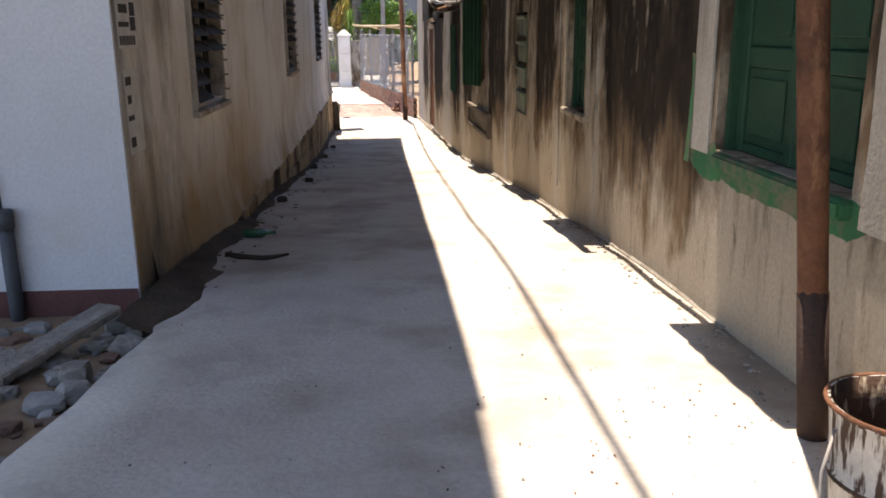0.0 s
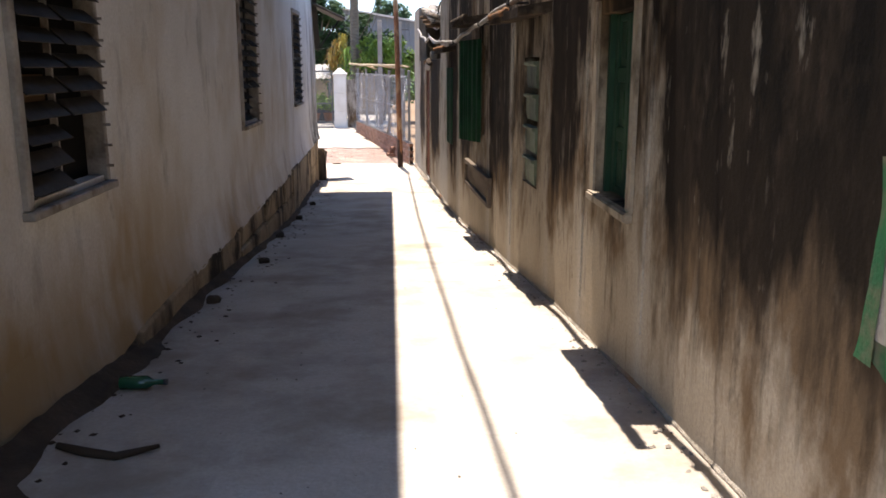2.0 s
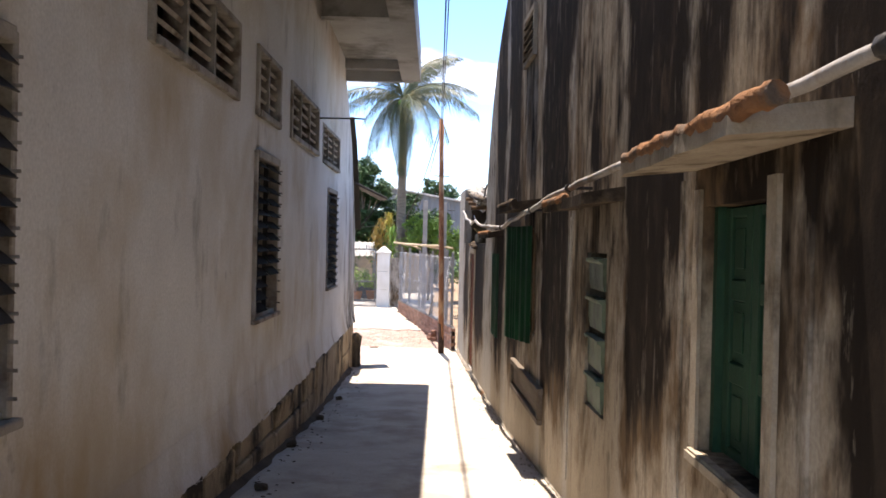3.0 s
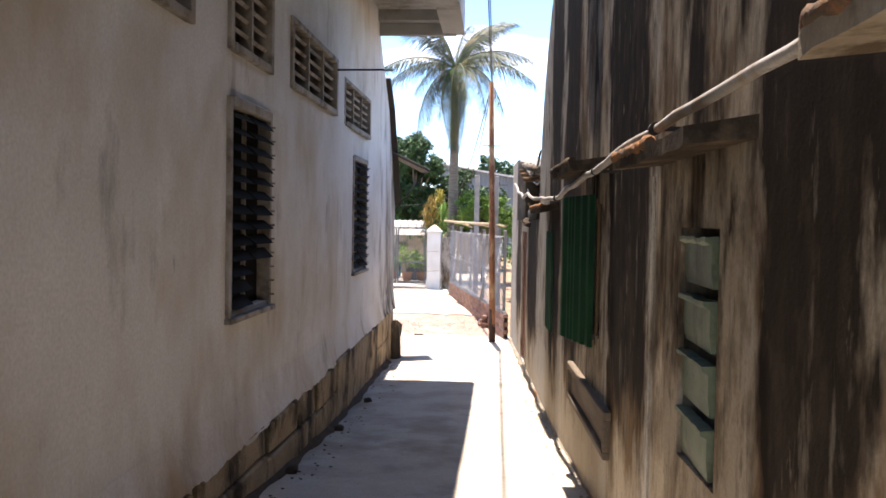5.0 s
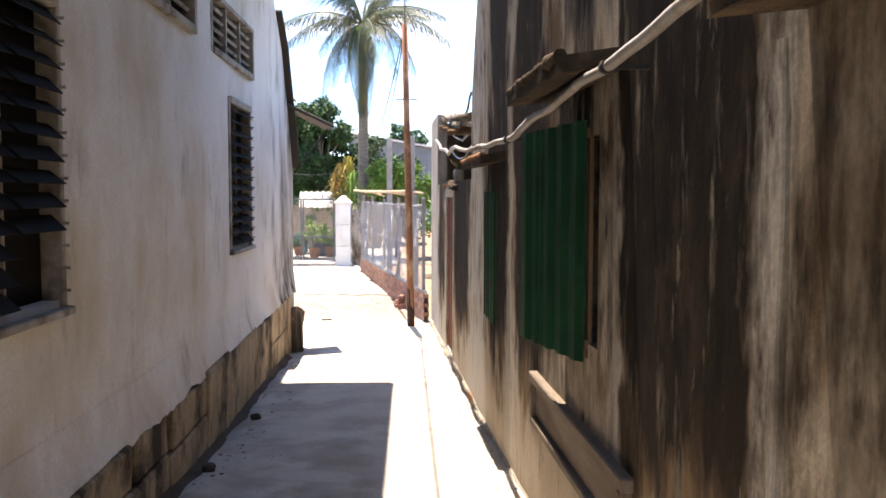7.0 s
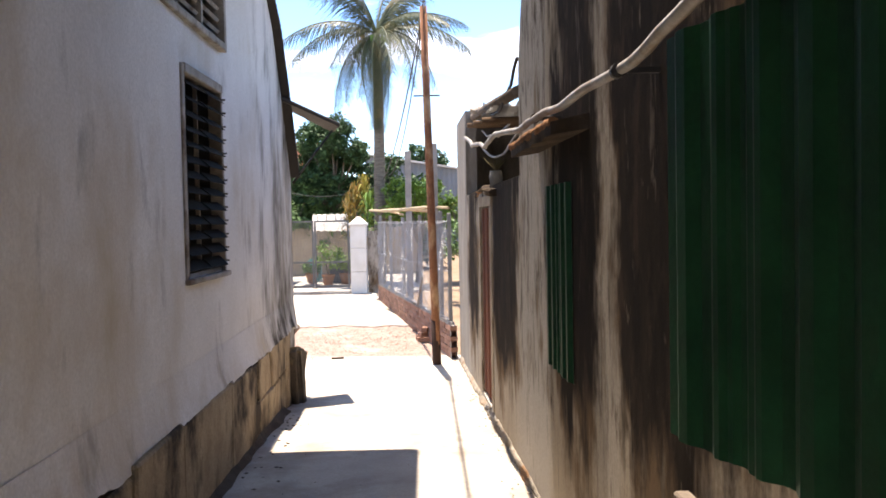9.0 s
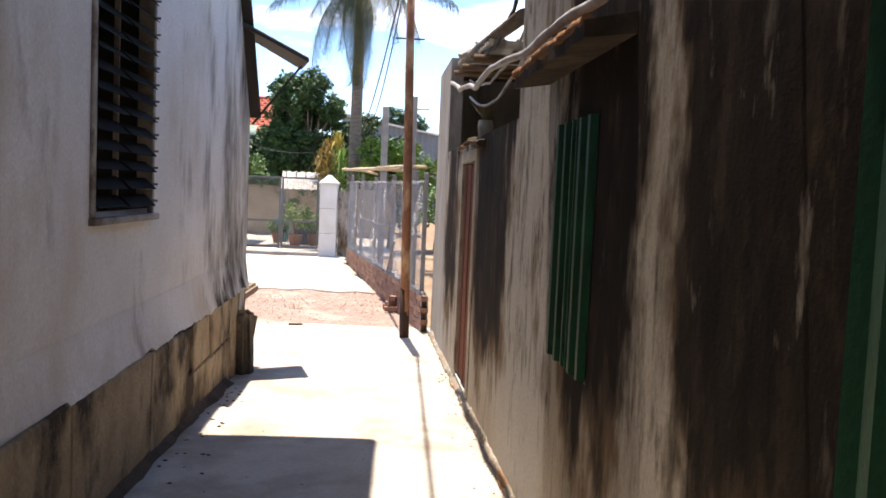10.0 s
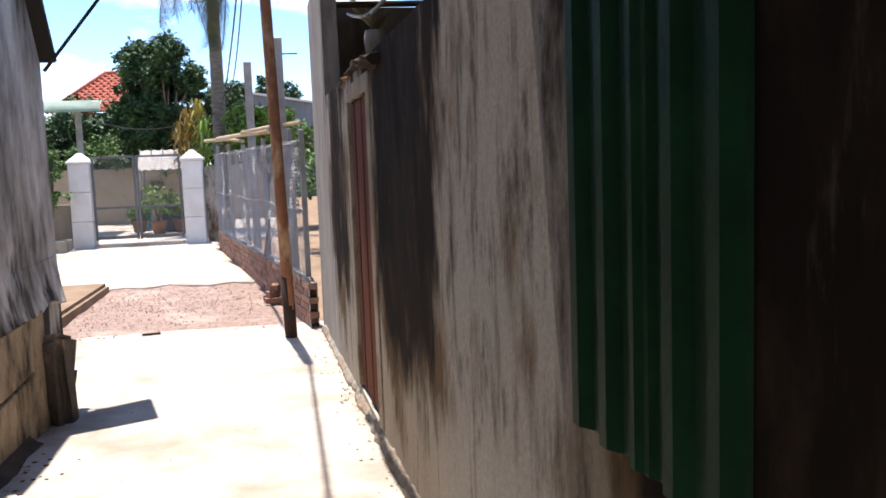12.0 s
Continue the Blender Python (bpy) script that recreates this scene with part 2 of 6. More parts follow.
GRAVEL = material("red_gravel", (0.40, 0.30, 0.25), (0.25, 0.175, 0.14), 0.95, scale=14, grain=120, relief=0.8, stain=(0.45, 0.38, 0.31), stain_scale=1.2, stain_low=0.5, stain_high=0.75)
DIRT = material("dry_soil", (0.30, 0.22, 0.15), (0.20, 0.14, 0.09), 0.95, scale=1.5, grain=30, relief=0.5)
STONE_PLINTH = material("tan_plinth", (0.44, 0.345, 0.225), (0.28, 0.21, 0.135), 0.95, scale=3.2, grain=40, relief=0.6, stain=(0.05, 0.04, 0.03), stain_scale=2.2, stain_low=0.46, stain_high=0.60, stain_stretch=(1, 1, 0.6))
DARK_STONE = material("blackened_stone", (0.15, 0.125, 0.095), (0.07, 0.058, 0.045), 0.95, scale=4, grain=35, relief=0.7, stain=(0.26, 0.20, 0.12), stain_scale=3, stain_low=0.56, stain_high=0.66)
RUST = material("rusty_steel", (0.19, 0.085, 0.045), (0.09, 0.045, 0.028), 0.85, 0.1, scale=7, grain=60, relief=0.4, stain=(0.30, 0.15, 0.075), stain_scale=6, stain_low=0.55, stain_high=0.66, stain_stretch=(1, 1, 0.35))
GREEN = material("green_paint", (0.018, 0.115, 0.046), (0.010, 0.068, 0.028), 0.5, scale=4, grain=40, relief=0.1)
DARK_IRON = material("dark_iron", (0.05, 0.045, 0.04), None, 0.7, 0.3, scale=5)
WHITE_PAINT = material("white_paint", (0.72, 0.71, 0.68), (0.6, 0.58, 0.54), 0.8, scale=2)
BARK = material("palm_bark", (0.22, 0.19, 0.15), (0.12, 0.10, 0.08), 0.95, scale=6, stretch=(1, 1, 4), relief=0.5)


PALE_PLASTER = material("pale_plaster", (0.37, 0.34, 0.29), (0.26, 0.23, 0.19), 0.95, scale=2.5, grain=50, relief=0.3, stretch=(1, 1, 0.4), stain=(0.09, 0.075, 0.06), stain_scale=1.7, stain_low=0.53, stain_high=0.7, stain_stretch=(1, 1.6, 0.3))
PALE_WALL = material("pale_white_paint", (0.58, 0.585, 0.60), (0.50, 0.505, 0.51), 0.85, scale=1.2, stain=(0.45, 0.38, 0.28), stain_scale=0.9, stain_low=0.56, stain_high=0.8)
TAN_SURROUND = material("stained_tan_plaster", (0.38, 0.325, 0.25), (0.26, 0.21, 0.155), 0.95, scale=4, relief=0.4, stain=(0.10, 0.075, 0.05), stain_scale=5, stain_low=0.52, stain_high=0.66, stain_stretch=(1, 1, 0.4))
MAROON = material("maroon_paint", (0.16, 0.075, 0.065), (0.10, 0.05, 0.045), 0.9, scale=3, relief=0.3)
SOFFIT = material("grey_concrete", (0.42, 0.41, 0.39), (0.30, 0.29, 0.27), 0.92, scale=1.2, stain=(0.16, 0.15, 0.13), stain_scale=0.9)
FRAME_GREY = material("weathered_grey_paint", (0.40, 0.37, 0.325), (0.26, 0.23, 0.195), 0.85, scale=5, stain=(0.13, 0.10, 0.075), stain_scale=4, stain_low=0.5, stain_high=0.64)
LOUVRE_GLASS = material("dusty_dark_glass", (0.085, 0.073, 0.06), (0.055, 0.047, 0.038), 0.72, scale=7, relief=0.05, spec=0.1)
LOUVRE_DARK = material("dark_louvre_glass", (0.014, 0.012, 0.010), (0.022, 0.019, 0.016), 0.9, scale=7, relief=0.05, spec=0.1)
GREEN_SHUTTER = material("dark_green_paint", (0.016, 0.060, 0.029), (0.009, 0.036, 0.017), 0.7, scale=4, grain=40, relief=0.15)
GREEN_WORN = material("worn_green_paint", (0.025, 0.13, 0.05), (0.035, 0.115, 0.055), 0.8, scale=5, stain=(0.13, 0.115, 0.075), stain_scale=7, stain_low=0.42, stain_high=0.62)
AWNING_DARK = material("blackened_concrete", (0.075, 0.055, 0.038), (0.035, 0.026, 0.019), 0.95, scale=5, grain=35, relief=0.6, stain=(0.11, 0.08, 0.052), stain_scale=4, stain_low=0.54, stain_high=0.68)
GREEN_GREY = material("faded_green_cement", (0.16, 0.20, 0.13), (0.10, 0.125, 0.08), 0.55, scale=6, relief=0.3, stain=(0.05, 0.055, 0.035), stain_scale=5, stain_low=0.5, stain_high=0.66, stain_stretch=(1, 1, 0.5))
WOOD = material("brown_wood", (0.20, 0.13, 0.08), (0.12, 0.075, 0.045), 0.85, scale=4, stretch=(1, 1, 0.2))
WOOD_GREY = material("weathered_wood", (0.22, 0.18, 0.14), (0.11, 0.085, 0.065), 0.9, scale=6, stretch=(1, 0.2, 1), relief=0.4)
WOOD_DARK = material("dark_wood", (0.07, 0.05, 0.035), None, 0.9, scale=8)
RED_WOOD = material("red_brown_wood", (0.15, 0.048, 0.024), (0.075, 0.025, 0.013), 0.85, scale=5, stretch=(2, 2, 0.15), relief=0.25, vary=0.2)
RUST_TILE = material("rust_coloured_mortar", (0.27, 0.135, 0.065), (0.17, 0.085, 0.045), 0.95, scale=9, grain=30, relief=0.9, stain=(0.10, 0.07, 0.05), stain_scale=6)
RUST_PALE = material("pale_rusty_steel", (0.28, 0.135, 0.075), (0.18, 0.085, 0.05), 0.85, 0.1, scale=6, relief=0.3, stain=(0.42, 0.28, 0.17), stain_scale=3, stain_stretch=(1, 1, 0.4))
DARK_RUST = material("dark_rust", (0.06, 0.035, 0.028), (0.035, 0.025, 0.02), 0.9, 0.0, scale=6, relief=0.4)
PVC = material("grey_plastic", (0.36, 0.34, 0.31), (0.24, 0.215, 0.19), 0.6, scale=4, stain=(0.2, 0.16, 0.12), stain_scale=5)
CEMENT_SHEET = material("grey_cement", (0.34, 0.33, 0.31), (0.22, 0.21, 0.195), 0.92, scale=4, relief=0.3)
DRY_LEAF = material("dry_leaf", (0.20, 0.17, 0.09), None, 0.8, scale=5)
DARK_PLASTIC = material("dark_grey_plastic", (0.07, 0.075, 0.085), None, 0.6, scale=4)
PAPER = material("old_paper", (0.55, 0.54, 0.51), (0.42, 0.40, 0.36), 0.9, scale=9)
INK = material("faded_ink", (0.07, 0.065, 0.065), None, 0.9, scale=20)
PEELING = material("peeling_white_paint", (0.50, 0.475, 0.43), (0.36, 0.33, 0.285), 0.8, scale=6, relief=0.25, stain=(0.055, 0.035, 0.025), stain_scale=30, stain_low=0.47, stain_high=0.54, stain_stretch=(1, 1, 0.13))
RUBBLE = material("mortar_rubble", (0.33, 0.305, 0.27), (0.19, 0.17, 0.145), 0.95, scale=9, grain=40, relief=0.8)
RUBBLE_SOIL = material("rubble_soil", (0.17, 0.13, 0.10), (0.10, 0.075, 0.055), 0.95, scale=5, grain=35, relief=0.9)
DARK_SOIL = material("dark_soil", (0.12, 0.09, 0.065), (0.065, 0.05, 0.037), 0.95, scale=4, grain=40, relief=0.8)
MORTAR_FOOT = material("crumbling_mortar", (0.36, 0.32, 0.265), (0.20, 0.17, 0.13), 0.95, scale=6, grain=40, relief=0.8, stain=(0.27, 0.15, 0.08), stain_scale=1.3, stain_low=0.55, stain_high=0.68)
BUCKET_RUST = material("dark_bucket_rust", (0.085, 0.05, 0.033), (0.03, 0.022, 0.018), 0.9, scale=9, relief=0.4, stain=(0.30, 0.25, 0.18), stain_scale=14, stain_low=0.56, stain_high=0.64, stain_stretch=(1, 1, 0.3))
BRICK_RUST = material("broken_brick", (0.24, 0.15, 0.11), (0.16, 0.10, 0.075), 0.95, scale=7, relief=0.6)
BOTTLE = material("green_glass", (0.02, 0.12, 0.06), None, 0.15, scale=3, relief=0.0, spec=0.6)
BRICK = material("red_brick", (0.36, 0.205, 0.145), (0.25, 0.14, 0.10), 0.95, scale=9, relief=0.5, vary=0.25)
MORTAR = material("grey_mortar", (0.38, 0.34, 0.29), (0.26, 0.22, 0.18), 0.95, scale=7, relief=0.6)
POST_WHITE = material("pale_concrete_post", (0.30, 0.30, 0.295), (0.20, 0.195, 0.185), 0.9, scale=3)
GALVANISED = material("galvanised_wire", (0.42, 0.425, 0.43), None, 0.5, 0.4, scale=5, relief=0)
BAMBOO = material("dry_bamboo", (0.50, 0.40, 0.25), (0.34, 0.25, 0.15), 0.7, scale=4)
GATE_GREY = material("grey_gate_paint", (0.17, 0.17, 0.17), (0.11, 0.11, 0.11), 0.6, 0.2, scale=4)
TAN_WALL = material("tan_render", (0.42, 0.34, 0.25), (0.32, 0.25, 0.18), 0.92, scale=1.5)
TEAL = material("teal_plastic", (0.10, 0.30, 0.28), None, 0.5, scale=3)
TERRACOTTA = material("terracotta", (0.33, 0.16, 0.09), None, 0.85, scale=5)
LEAF_DARK = material("dark_leaf", (0.062, 0.128, 0.044), (0.030, 0.072, 0.026), 0.6, scale=2.5, relief=0)
LEAF_MID = material("mid_leaf", (0.140, 0.231, 0.063), (0.070, 0.140, 0.042), 0.6, scale=3, relief=0)
LEAF_BRIGHT = material("bright_leaf", (0.195, 0.312, 0.046), (0.111, 0.208, 0.033), 0.55, scale=3, relief=0)
LEAF_YELLOW = material("yellow_leaf", (0.504, 0.384, 0.060), (0.300, 0.264, 0.048), 0.55, scale=6, relief=0)
LEAF_ORANGE = material("orange_leaf", (0.460, 0.230, 0.046), (0.230, 0.196, 0.040), 0.55, scale=6, relief=0)
PALM_LEAF = material("palm_leaf", (0.07, 0.085, 0.04), (0.04, 0.055, 0.025), 0.5, scale=2, relief=0, stain=(0.22, 0.17, 0.07), stain_scale=1.2, stain_low=0.55, stain_high=0.7)
RED_TILE = material("red_roof_tile", (0.40, 0.12, 0.08), (0.30, 0.09, 0.06), 0.75, scale=3)
SHED_BLUE = material("blue_grey_sheet", (0.20, 0.225, 0.25), (0.15, 0.17, 0.19), 0.6, scale=0.8)
MINT = material("pale_green_sheet", (0.42, 0.55, 0.46), None, 0.6, scale=2)
# near-black that paints the darkness of unlit rooms behind windows and vents
INTERIOR_BLACK = material("interior_black", (0.012, 0.011, 0.010), None, 0.95, scale=6)


# ---- building helpers ----
def part(name, bm, mat, parent=None, label=""):
    me = bpy.data.meshes.new(name)
    bm.to_mesh(me)
    bm.free()
    for m in mat if isinstance(mat, (list, tuple)) else (mat,):
        me.materials.append(m)
    ob = new(name, me)
    ob.parent = parent
    if label:
        ob["label"] = label
    return ob


def empty(name, label, category, group="", kind="", at=(0, 0, 0)):
    ob = new(name)
    ob.empty_display_size = 0.1
    ob.location = at
    return tagged(ob, label, category, group, kind)


def box(bm, lo, hi, mat=0):
    """An upright box between two corners."""
    v = [bm.verts.new((x, y, z)) for x in (lo[0], hi[0]) for y in (lo[1], hi[1]) for z in (lo[2], hi[2])]
    faces = []
    for a in ((0, 1, 3, 2), (4, 6, 7, 5), (0, 4, 5, 1), (2, 3, 7, 6), (0, 2, 6, 4), (1, 5, 7, 3)):
        f = bm.faces.new([v[i] for i in a])
        f.material_index = mat
        faces.append(f)
    return faces


def beam(bm, a, b, w, h, twist=0.0):
    """A rectangular bar from a to b, w wide and h deep."""
    a, b = Vector(a), Vector(b)
    along = (b - a).normalized()
    ref = Vector((0, 0, 1)) if abs(along.z) < 0.9 else Vector((1, 0, 0))
    side = along.cross(ref).normalized()
    up = side.cross(along)
    if twist:
        q = Matrix.Rotation(twist, 3, along)
        side, up = q @ side, q @ up
    ring = [(-w / 2, -h / 2), (w / 2, -h / 2), (w / 2, h / 2), (-w / 2, h / 2)]
    va = [bm.verts.new(a + side * i + up * j) for i, j in ring]
    vb = [bm.verts.new(b + side * i + up * j) for i, j in ring]
    for i in range(4):
        bm.faces.new((va[i], va[(i + 1) % 4], vb[(i + 1) % 4], vb[i]))
    bm.faces.new(va[::-1])
    bm.faces.new(vb)


def tube(bm, points, radii, sides=8, caps=True):
    """A round tube through points, with a radius at each."""
    pts = [Vector(p) for p in points]
    if not isinstance(radii, (list, tuple)):
        radii = [radii] * len(pts)
    rings = []
    side = None
    for i, p in enumerate(pts):
        along = (pts[min(i + 1, len(pts) - 1)] - pts[max(i - 1, 0)]).normalized()
        ref = side if side is not None else (Vector((1, 0, 0)) if abs(along.x) < 0.9 else Vector((0, 1, 0)))
        side = (ref - along * ref.dot(along)).normalized()
        up = along.cross(side)
        rings.append([bm.verts.new(p + (side * math.cos(k * math.tau / sides) + up * math.sin(k * math.tau / sides)) * radii[i]) for k in range(sides)])
    for r, q in zip(rings, rings[1:]):
        for k in range(sides):
            f = bm.faces.new((r[k], r[(k + 1) % sides], q[(k + 1) % sides], q[k]))
            f.smooth = True
    if caps:
        bm.faces.new(rings[0][::-1])
        bm.faces.new(rings[-1])


GROUND_Y = (-8, 0, 2, 4, 5.2, 6.3, 7.3, 8.8, 10.2, 11.3, 13.1, 14.5, 16.7, 18.7, 22.1, 26, 32.8, 60)
GROUND_Z = (0.42, 0.36, 0.29, 0.2, 0.11, 0.0, -0.05, -0.165, -0.27, -0.36, -0.49, -0.56, -0.635, -0.72, -0.83, -0.80, -0.65, -0.6)


def gz(y):
    """Height of the ground along the alley."""
    return float(np.interp(y, GROUND_Y, GROUND_Z))


def xl(y):
    """Face of the white house."""
    return float(np.interp(y, (3.7, 12.5, 15.5, 17.0, 19.9), (-0.585, -0.585, -0.655, -0.69, -0.75)))


def xr(y):
    """Face of the old house."""
    return 2.075 - 0.0405 * (max(y, 6.3) - 6.3)


def wall_mesh(ys, zs, face, thick, is_open):
    """A wall along y with its face at x = face(y), thick away from the alley (sign), and openings through it.
    zs may be a function of y for its top: given as list of numbers."""
    bm = bmesh.new()
    verts = {}

    def v(i, j, back):
        key = (i, j, back)
        if key not in verts:
            y = ys[i]
            verts[key] = bm.verts.new((face(y) + (thick if back else 0), y, zs[j]))
        return verts[key]

    ny, nz = len(ys) - 1, len(zs) - 1
    solid = [[not is_open((ys[i] + ys[i + 1]) / 2, (zs[j] + zs[j + 1]) / 2) for j in range(nz)] for i in range(ny)]

    def full(i, j):
        return 0 <= i < ny and 0 <= j < nz and solid[i][j]

    for i in range(ny):
        for j in range(nz):
            if not solid[i][j]:
                continue
            bm.faces.new((v(i, j, 0), v(i + 1, j, 0), v(i + 1, j + 1, 0), v(i, j + 1, 0)))
            bm.faces.new((v(i, j, 1), v(i, j + 1, 1), v(i + 1, j + 1, 1), v(i + 1, j, 1)))
            for di, dj, p, q in ((-1, 0, (i, j), (i, j + 1)), (1, 0, (i + 1, j), (i + 1, j + 1)), (0, -1, (i, j), (i + 1, j)), (0, 1, (i, j + 1), (i + 1, j + 1))):
                if not full(i + di, j + dj):
                    bm.faces.new((v(*p, 0), v(*q, 0), v(*q, 1), v(*p, 1)))
    bmesh.ops.recalc_face_normals(bm, faces=bm.faces[:])
    return bm


def breaks(lo, hi, extra, step=1.0):
    out = set(round(float(a), 4) for a in np.arange(lo, hi, step)) | {lo, hi} | {e for e in extra if lo < e < hi}
    out = sorted(out)
    keep = [out[0]]
    for a in out[1:]:
        if a - keep[-1] > 1e-3:
            keep.append(a)
    return keep


def holed_wall(name, lo, hi, z0, z1, face, thick, holes, mat, label):
    ys = breaks(lo, hi, [h[0] for h in holes] + [h[1] for h in holes])
    zs = breaks(z0, z1, [h[2] for h in holes] + [h[3] for h in holes])
    bm = wall_mesh(ys, zs, face, thick, lambda y, z: any(h[0] < y < h[1] and h[2] < z < h[3] for h in holes))
    return tagged(part(name, bm, mat), label, "wall", kind="structure")


# ---- ground ----
def strip(name, y0, y1, xa, xb, mat, label, lift=0.0, nx=8, step=0.4, rough=0.0, depth=0.0, wobble=0.0):
    """A sheet along the alley between two edges, following the ground, with a real rim where depth is given."""
    bm = bmesh.new()
    ys = breaks(y0, y1, GROUND_Y, step)
    rows = []
    for y in ys:
        a = xa(y) + wobble * noise.noise(Vector((3.1, y * 2.3, 0)))
        b = xb(y) + wobble * noise.noise(Vector((7.7, y * 2.3, 0)))
        row = []
        for i in range(nx + 1):
            x = a + (b - a) * i / nx
            yy = y + (wobble * 2 * noise.noise(Vector((x * 1.9, y, 4))) if y in (y0, y1) else 0)
            row.append(bm.verts.new((x, yy, gz(y) + lift + rough * noise.noise(Vector((x, y, 0)) * 1.7))))
        rows.append(row)
    for r, q in zip(rows, rows[1:]):
        for i in range(nx):
            f = bm.faces.new((r[i], r[i + 1], q[i + 1], q[i]))
            f.smooth = True
    if depth:
        edge = [r[0] for r in rows] + rows[-1][1:] + [r[-1] for r in reversed(rows[:-1])] + rows[0][-2:0:-1]
        low = [bm.verts.new(v.co - Vector((0, 0, depth))) for v in edge]
        for i in range(len(edge)):
            j = (i + 1) % len(edge)
            bm.faces.new((edge[i], edge[j], low[j], low[i]))
    return tagged(part(name, bm, mat), label, "ground", kind="structure")


def alley_left(y):
    return float(np.interp(y, (-8, 2.0, 3.3, 3.9, 18.9, 19.2, 22.9), (-0.5, -0.46, -0.38, -0.60, -0.68, -0.75, -1.42)))


def fence_x(y):
    return 1.30 - 0.195 * (y - 22.6)


strip("ground", -8, 300, lambda y: -300, lambda y: 300, DIRT, "dry brown soil round the houses", -0.07, nx=2, step=20)
strip("alley_pavement", -8, 22.9, alley_left, lambda y: xr(y) + 0.03, CONCRETE, "pale cast concrete paving along the alley", nx=10, rough=0.008, depth=0.1, wobble=0.03)
strip("gravel_patch", 22.7, 27.3, lambda y: -6, lambda y: fence_x(y) + 0.05, GRAVEL, "patch of loose reddish gravel across the alley", -0.012, nx=24, step=0.25, rough=0.03)
strip("yard_pavement", 26.6, 33.4, lambda y: -7, lambda y: fence_x(y) + 0.05, CONCRETE, "sunlit concrete paving before the gate", 0.006, nx=22, rough=0.006, depth=0.08, wobble=0.24)
strip("courtyard_floor", 33.4, 41, lambda y: -9, lambda y: 0.6, CONCRETE, "pale concrete courtyard floor behind the gate", 0.02, nx=4, depth=0.08)

# ---- the white house ----
LEFT_WINDOWS = [(5.22, 6.16, 1.03, 2.40), (10.19, 11.12, 1.03, 2.40), (15.07, 16.08, 1.03, 2.40)]
LEFT_VENTS = [(7.62, 9.47, 2.79, 3.31, 3), (10.2, 11.1, 2.79, 3.31, 2), (11.78, 13.6, 2.79, 3.31, 3), (14.4, 16.2, 2.79, 3.25, 3)]
HOLES = [w[:4] for w in LEFT_WINDOWS] + [v[:4] for v in LEFT_VENTS]
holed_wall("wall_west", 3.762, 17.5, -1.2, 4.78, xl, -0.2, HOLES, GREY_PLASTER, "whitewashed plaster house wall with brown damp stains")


def wall_end():
    """The stretch of wall under the falling roof edge at the far corner."""
    bm = bmesh.new()
    outline = ((17.5, -1.2), (19.9, -1.2), (19.9, 1.92), (19.3, 2.85), (18.8, 3.52), (17.5, 4.5))
    front = [bm.verts.new((xl(y), y, z)) for y, z in outline]
    back = [bm.verts.new((xl(y) - 0.2, y, z)) for y, z in outline]
    bm.faces.new(front)
    bm.faces.new(back[::-1])
    for i in range(len(front)):
        j = (i + 1) % len(front)
        bm.faces.new((front[j], front[i], back[i], back[j]))
    bmesh.ops.recalc_face_normals(bm, faces=bm.faces[:])
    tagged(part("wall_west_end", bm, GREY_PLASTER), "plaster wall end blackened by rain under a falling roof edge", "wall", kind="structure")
    edge = empty("roof_edge", "dark rusted sheet metal roof edge on the house corner", "roof", at=(-0.66, 18.6, 2.6))
    line = ((18.3, 3.95), (18.85, 3.55), (19.34, 2.86), (19.93, 1.94))
    for (ya, za), (yb, zb) in zip(line, line[1:]):
        bm = bmesh.new()
        a, b = Vector((-0.83, ya, za)), Vector((-0.83, yb, zb))
        mid = Vector((-0.66, 18.6, 2.6))
        beam(bm, a - mid + Vector((0.02, 0.03, 0)), b - mid + Vector((0.02, 0.03, 0)), 0.04, 0.34, 1.5708)
        bmesh.ops.bevel(bm, geom=bm.edges[:], offset=0.008, segments=1, affect="EDGES")
        part("sheet", bm, DARK_IRON, edge)


wall_end()


def slab(name, lo, hi, mat, label, category="wall", bevel=0.0, kind="structure"):
    bm = bmesh.new()
    box(bm, lo, hi)
    if bevel:
        bmesh.ops.bevel(bm, geom=bm.edges[:], offset=bevel, segments=2, affect="EDGES")
    return tagged(part(name, bm, mat), label, category, kind=kind)


bm = bmesh.new()
box(bm, (-7, 3.76, -1), (-0.79, 3.95, 4.78))
box(bm, (-7, 3.735, -1), (-0.586, 3.759, 4.78))
tagged(part("wall_south", bm, PALE_WALL), "pale blue-white painted end wall with a maroon foot", "wall", kind="structure")
slab("wall_south_foot", (-7, 3.728, -1), (-0.59, 3.7345, 0.275), MAROON, "maroon painted foot of the white end wall")
slab("wall_back", (-7, 3.95, -1), (-6.8, 17.5, 4.78), GREY_PLASTER, "plain rear wall of the white house")
slab("wall_north", (-6.8, 17.3, -1), (-0.87, 17.5, 4.78), GREY_PLASTER, "plain far end wall of the white house")


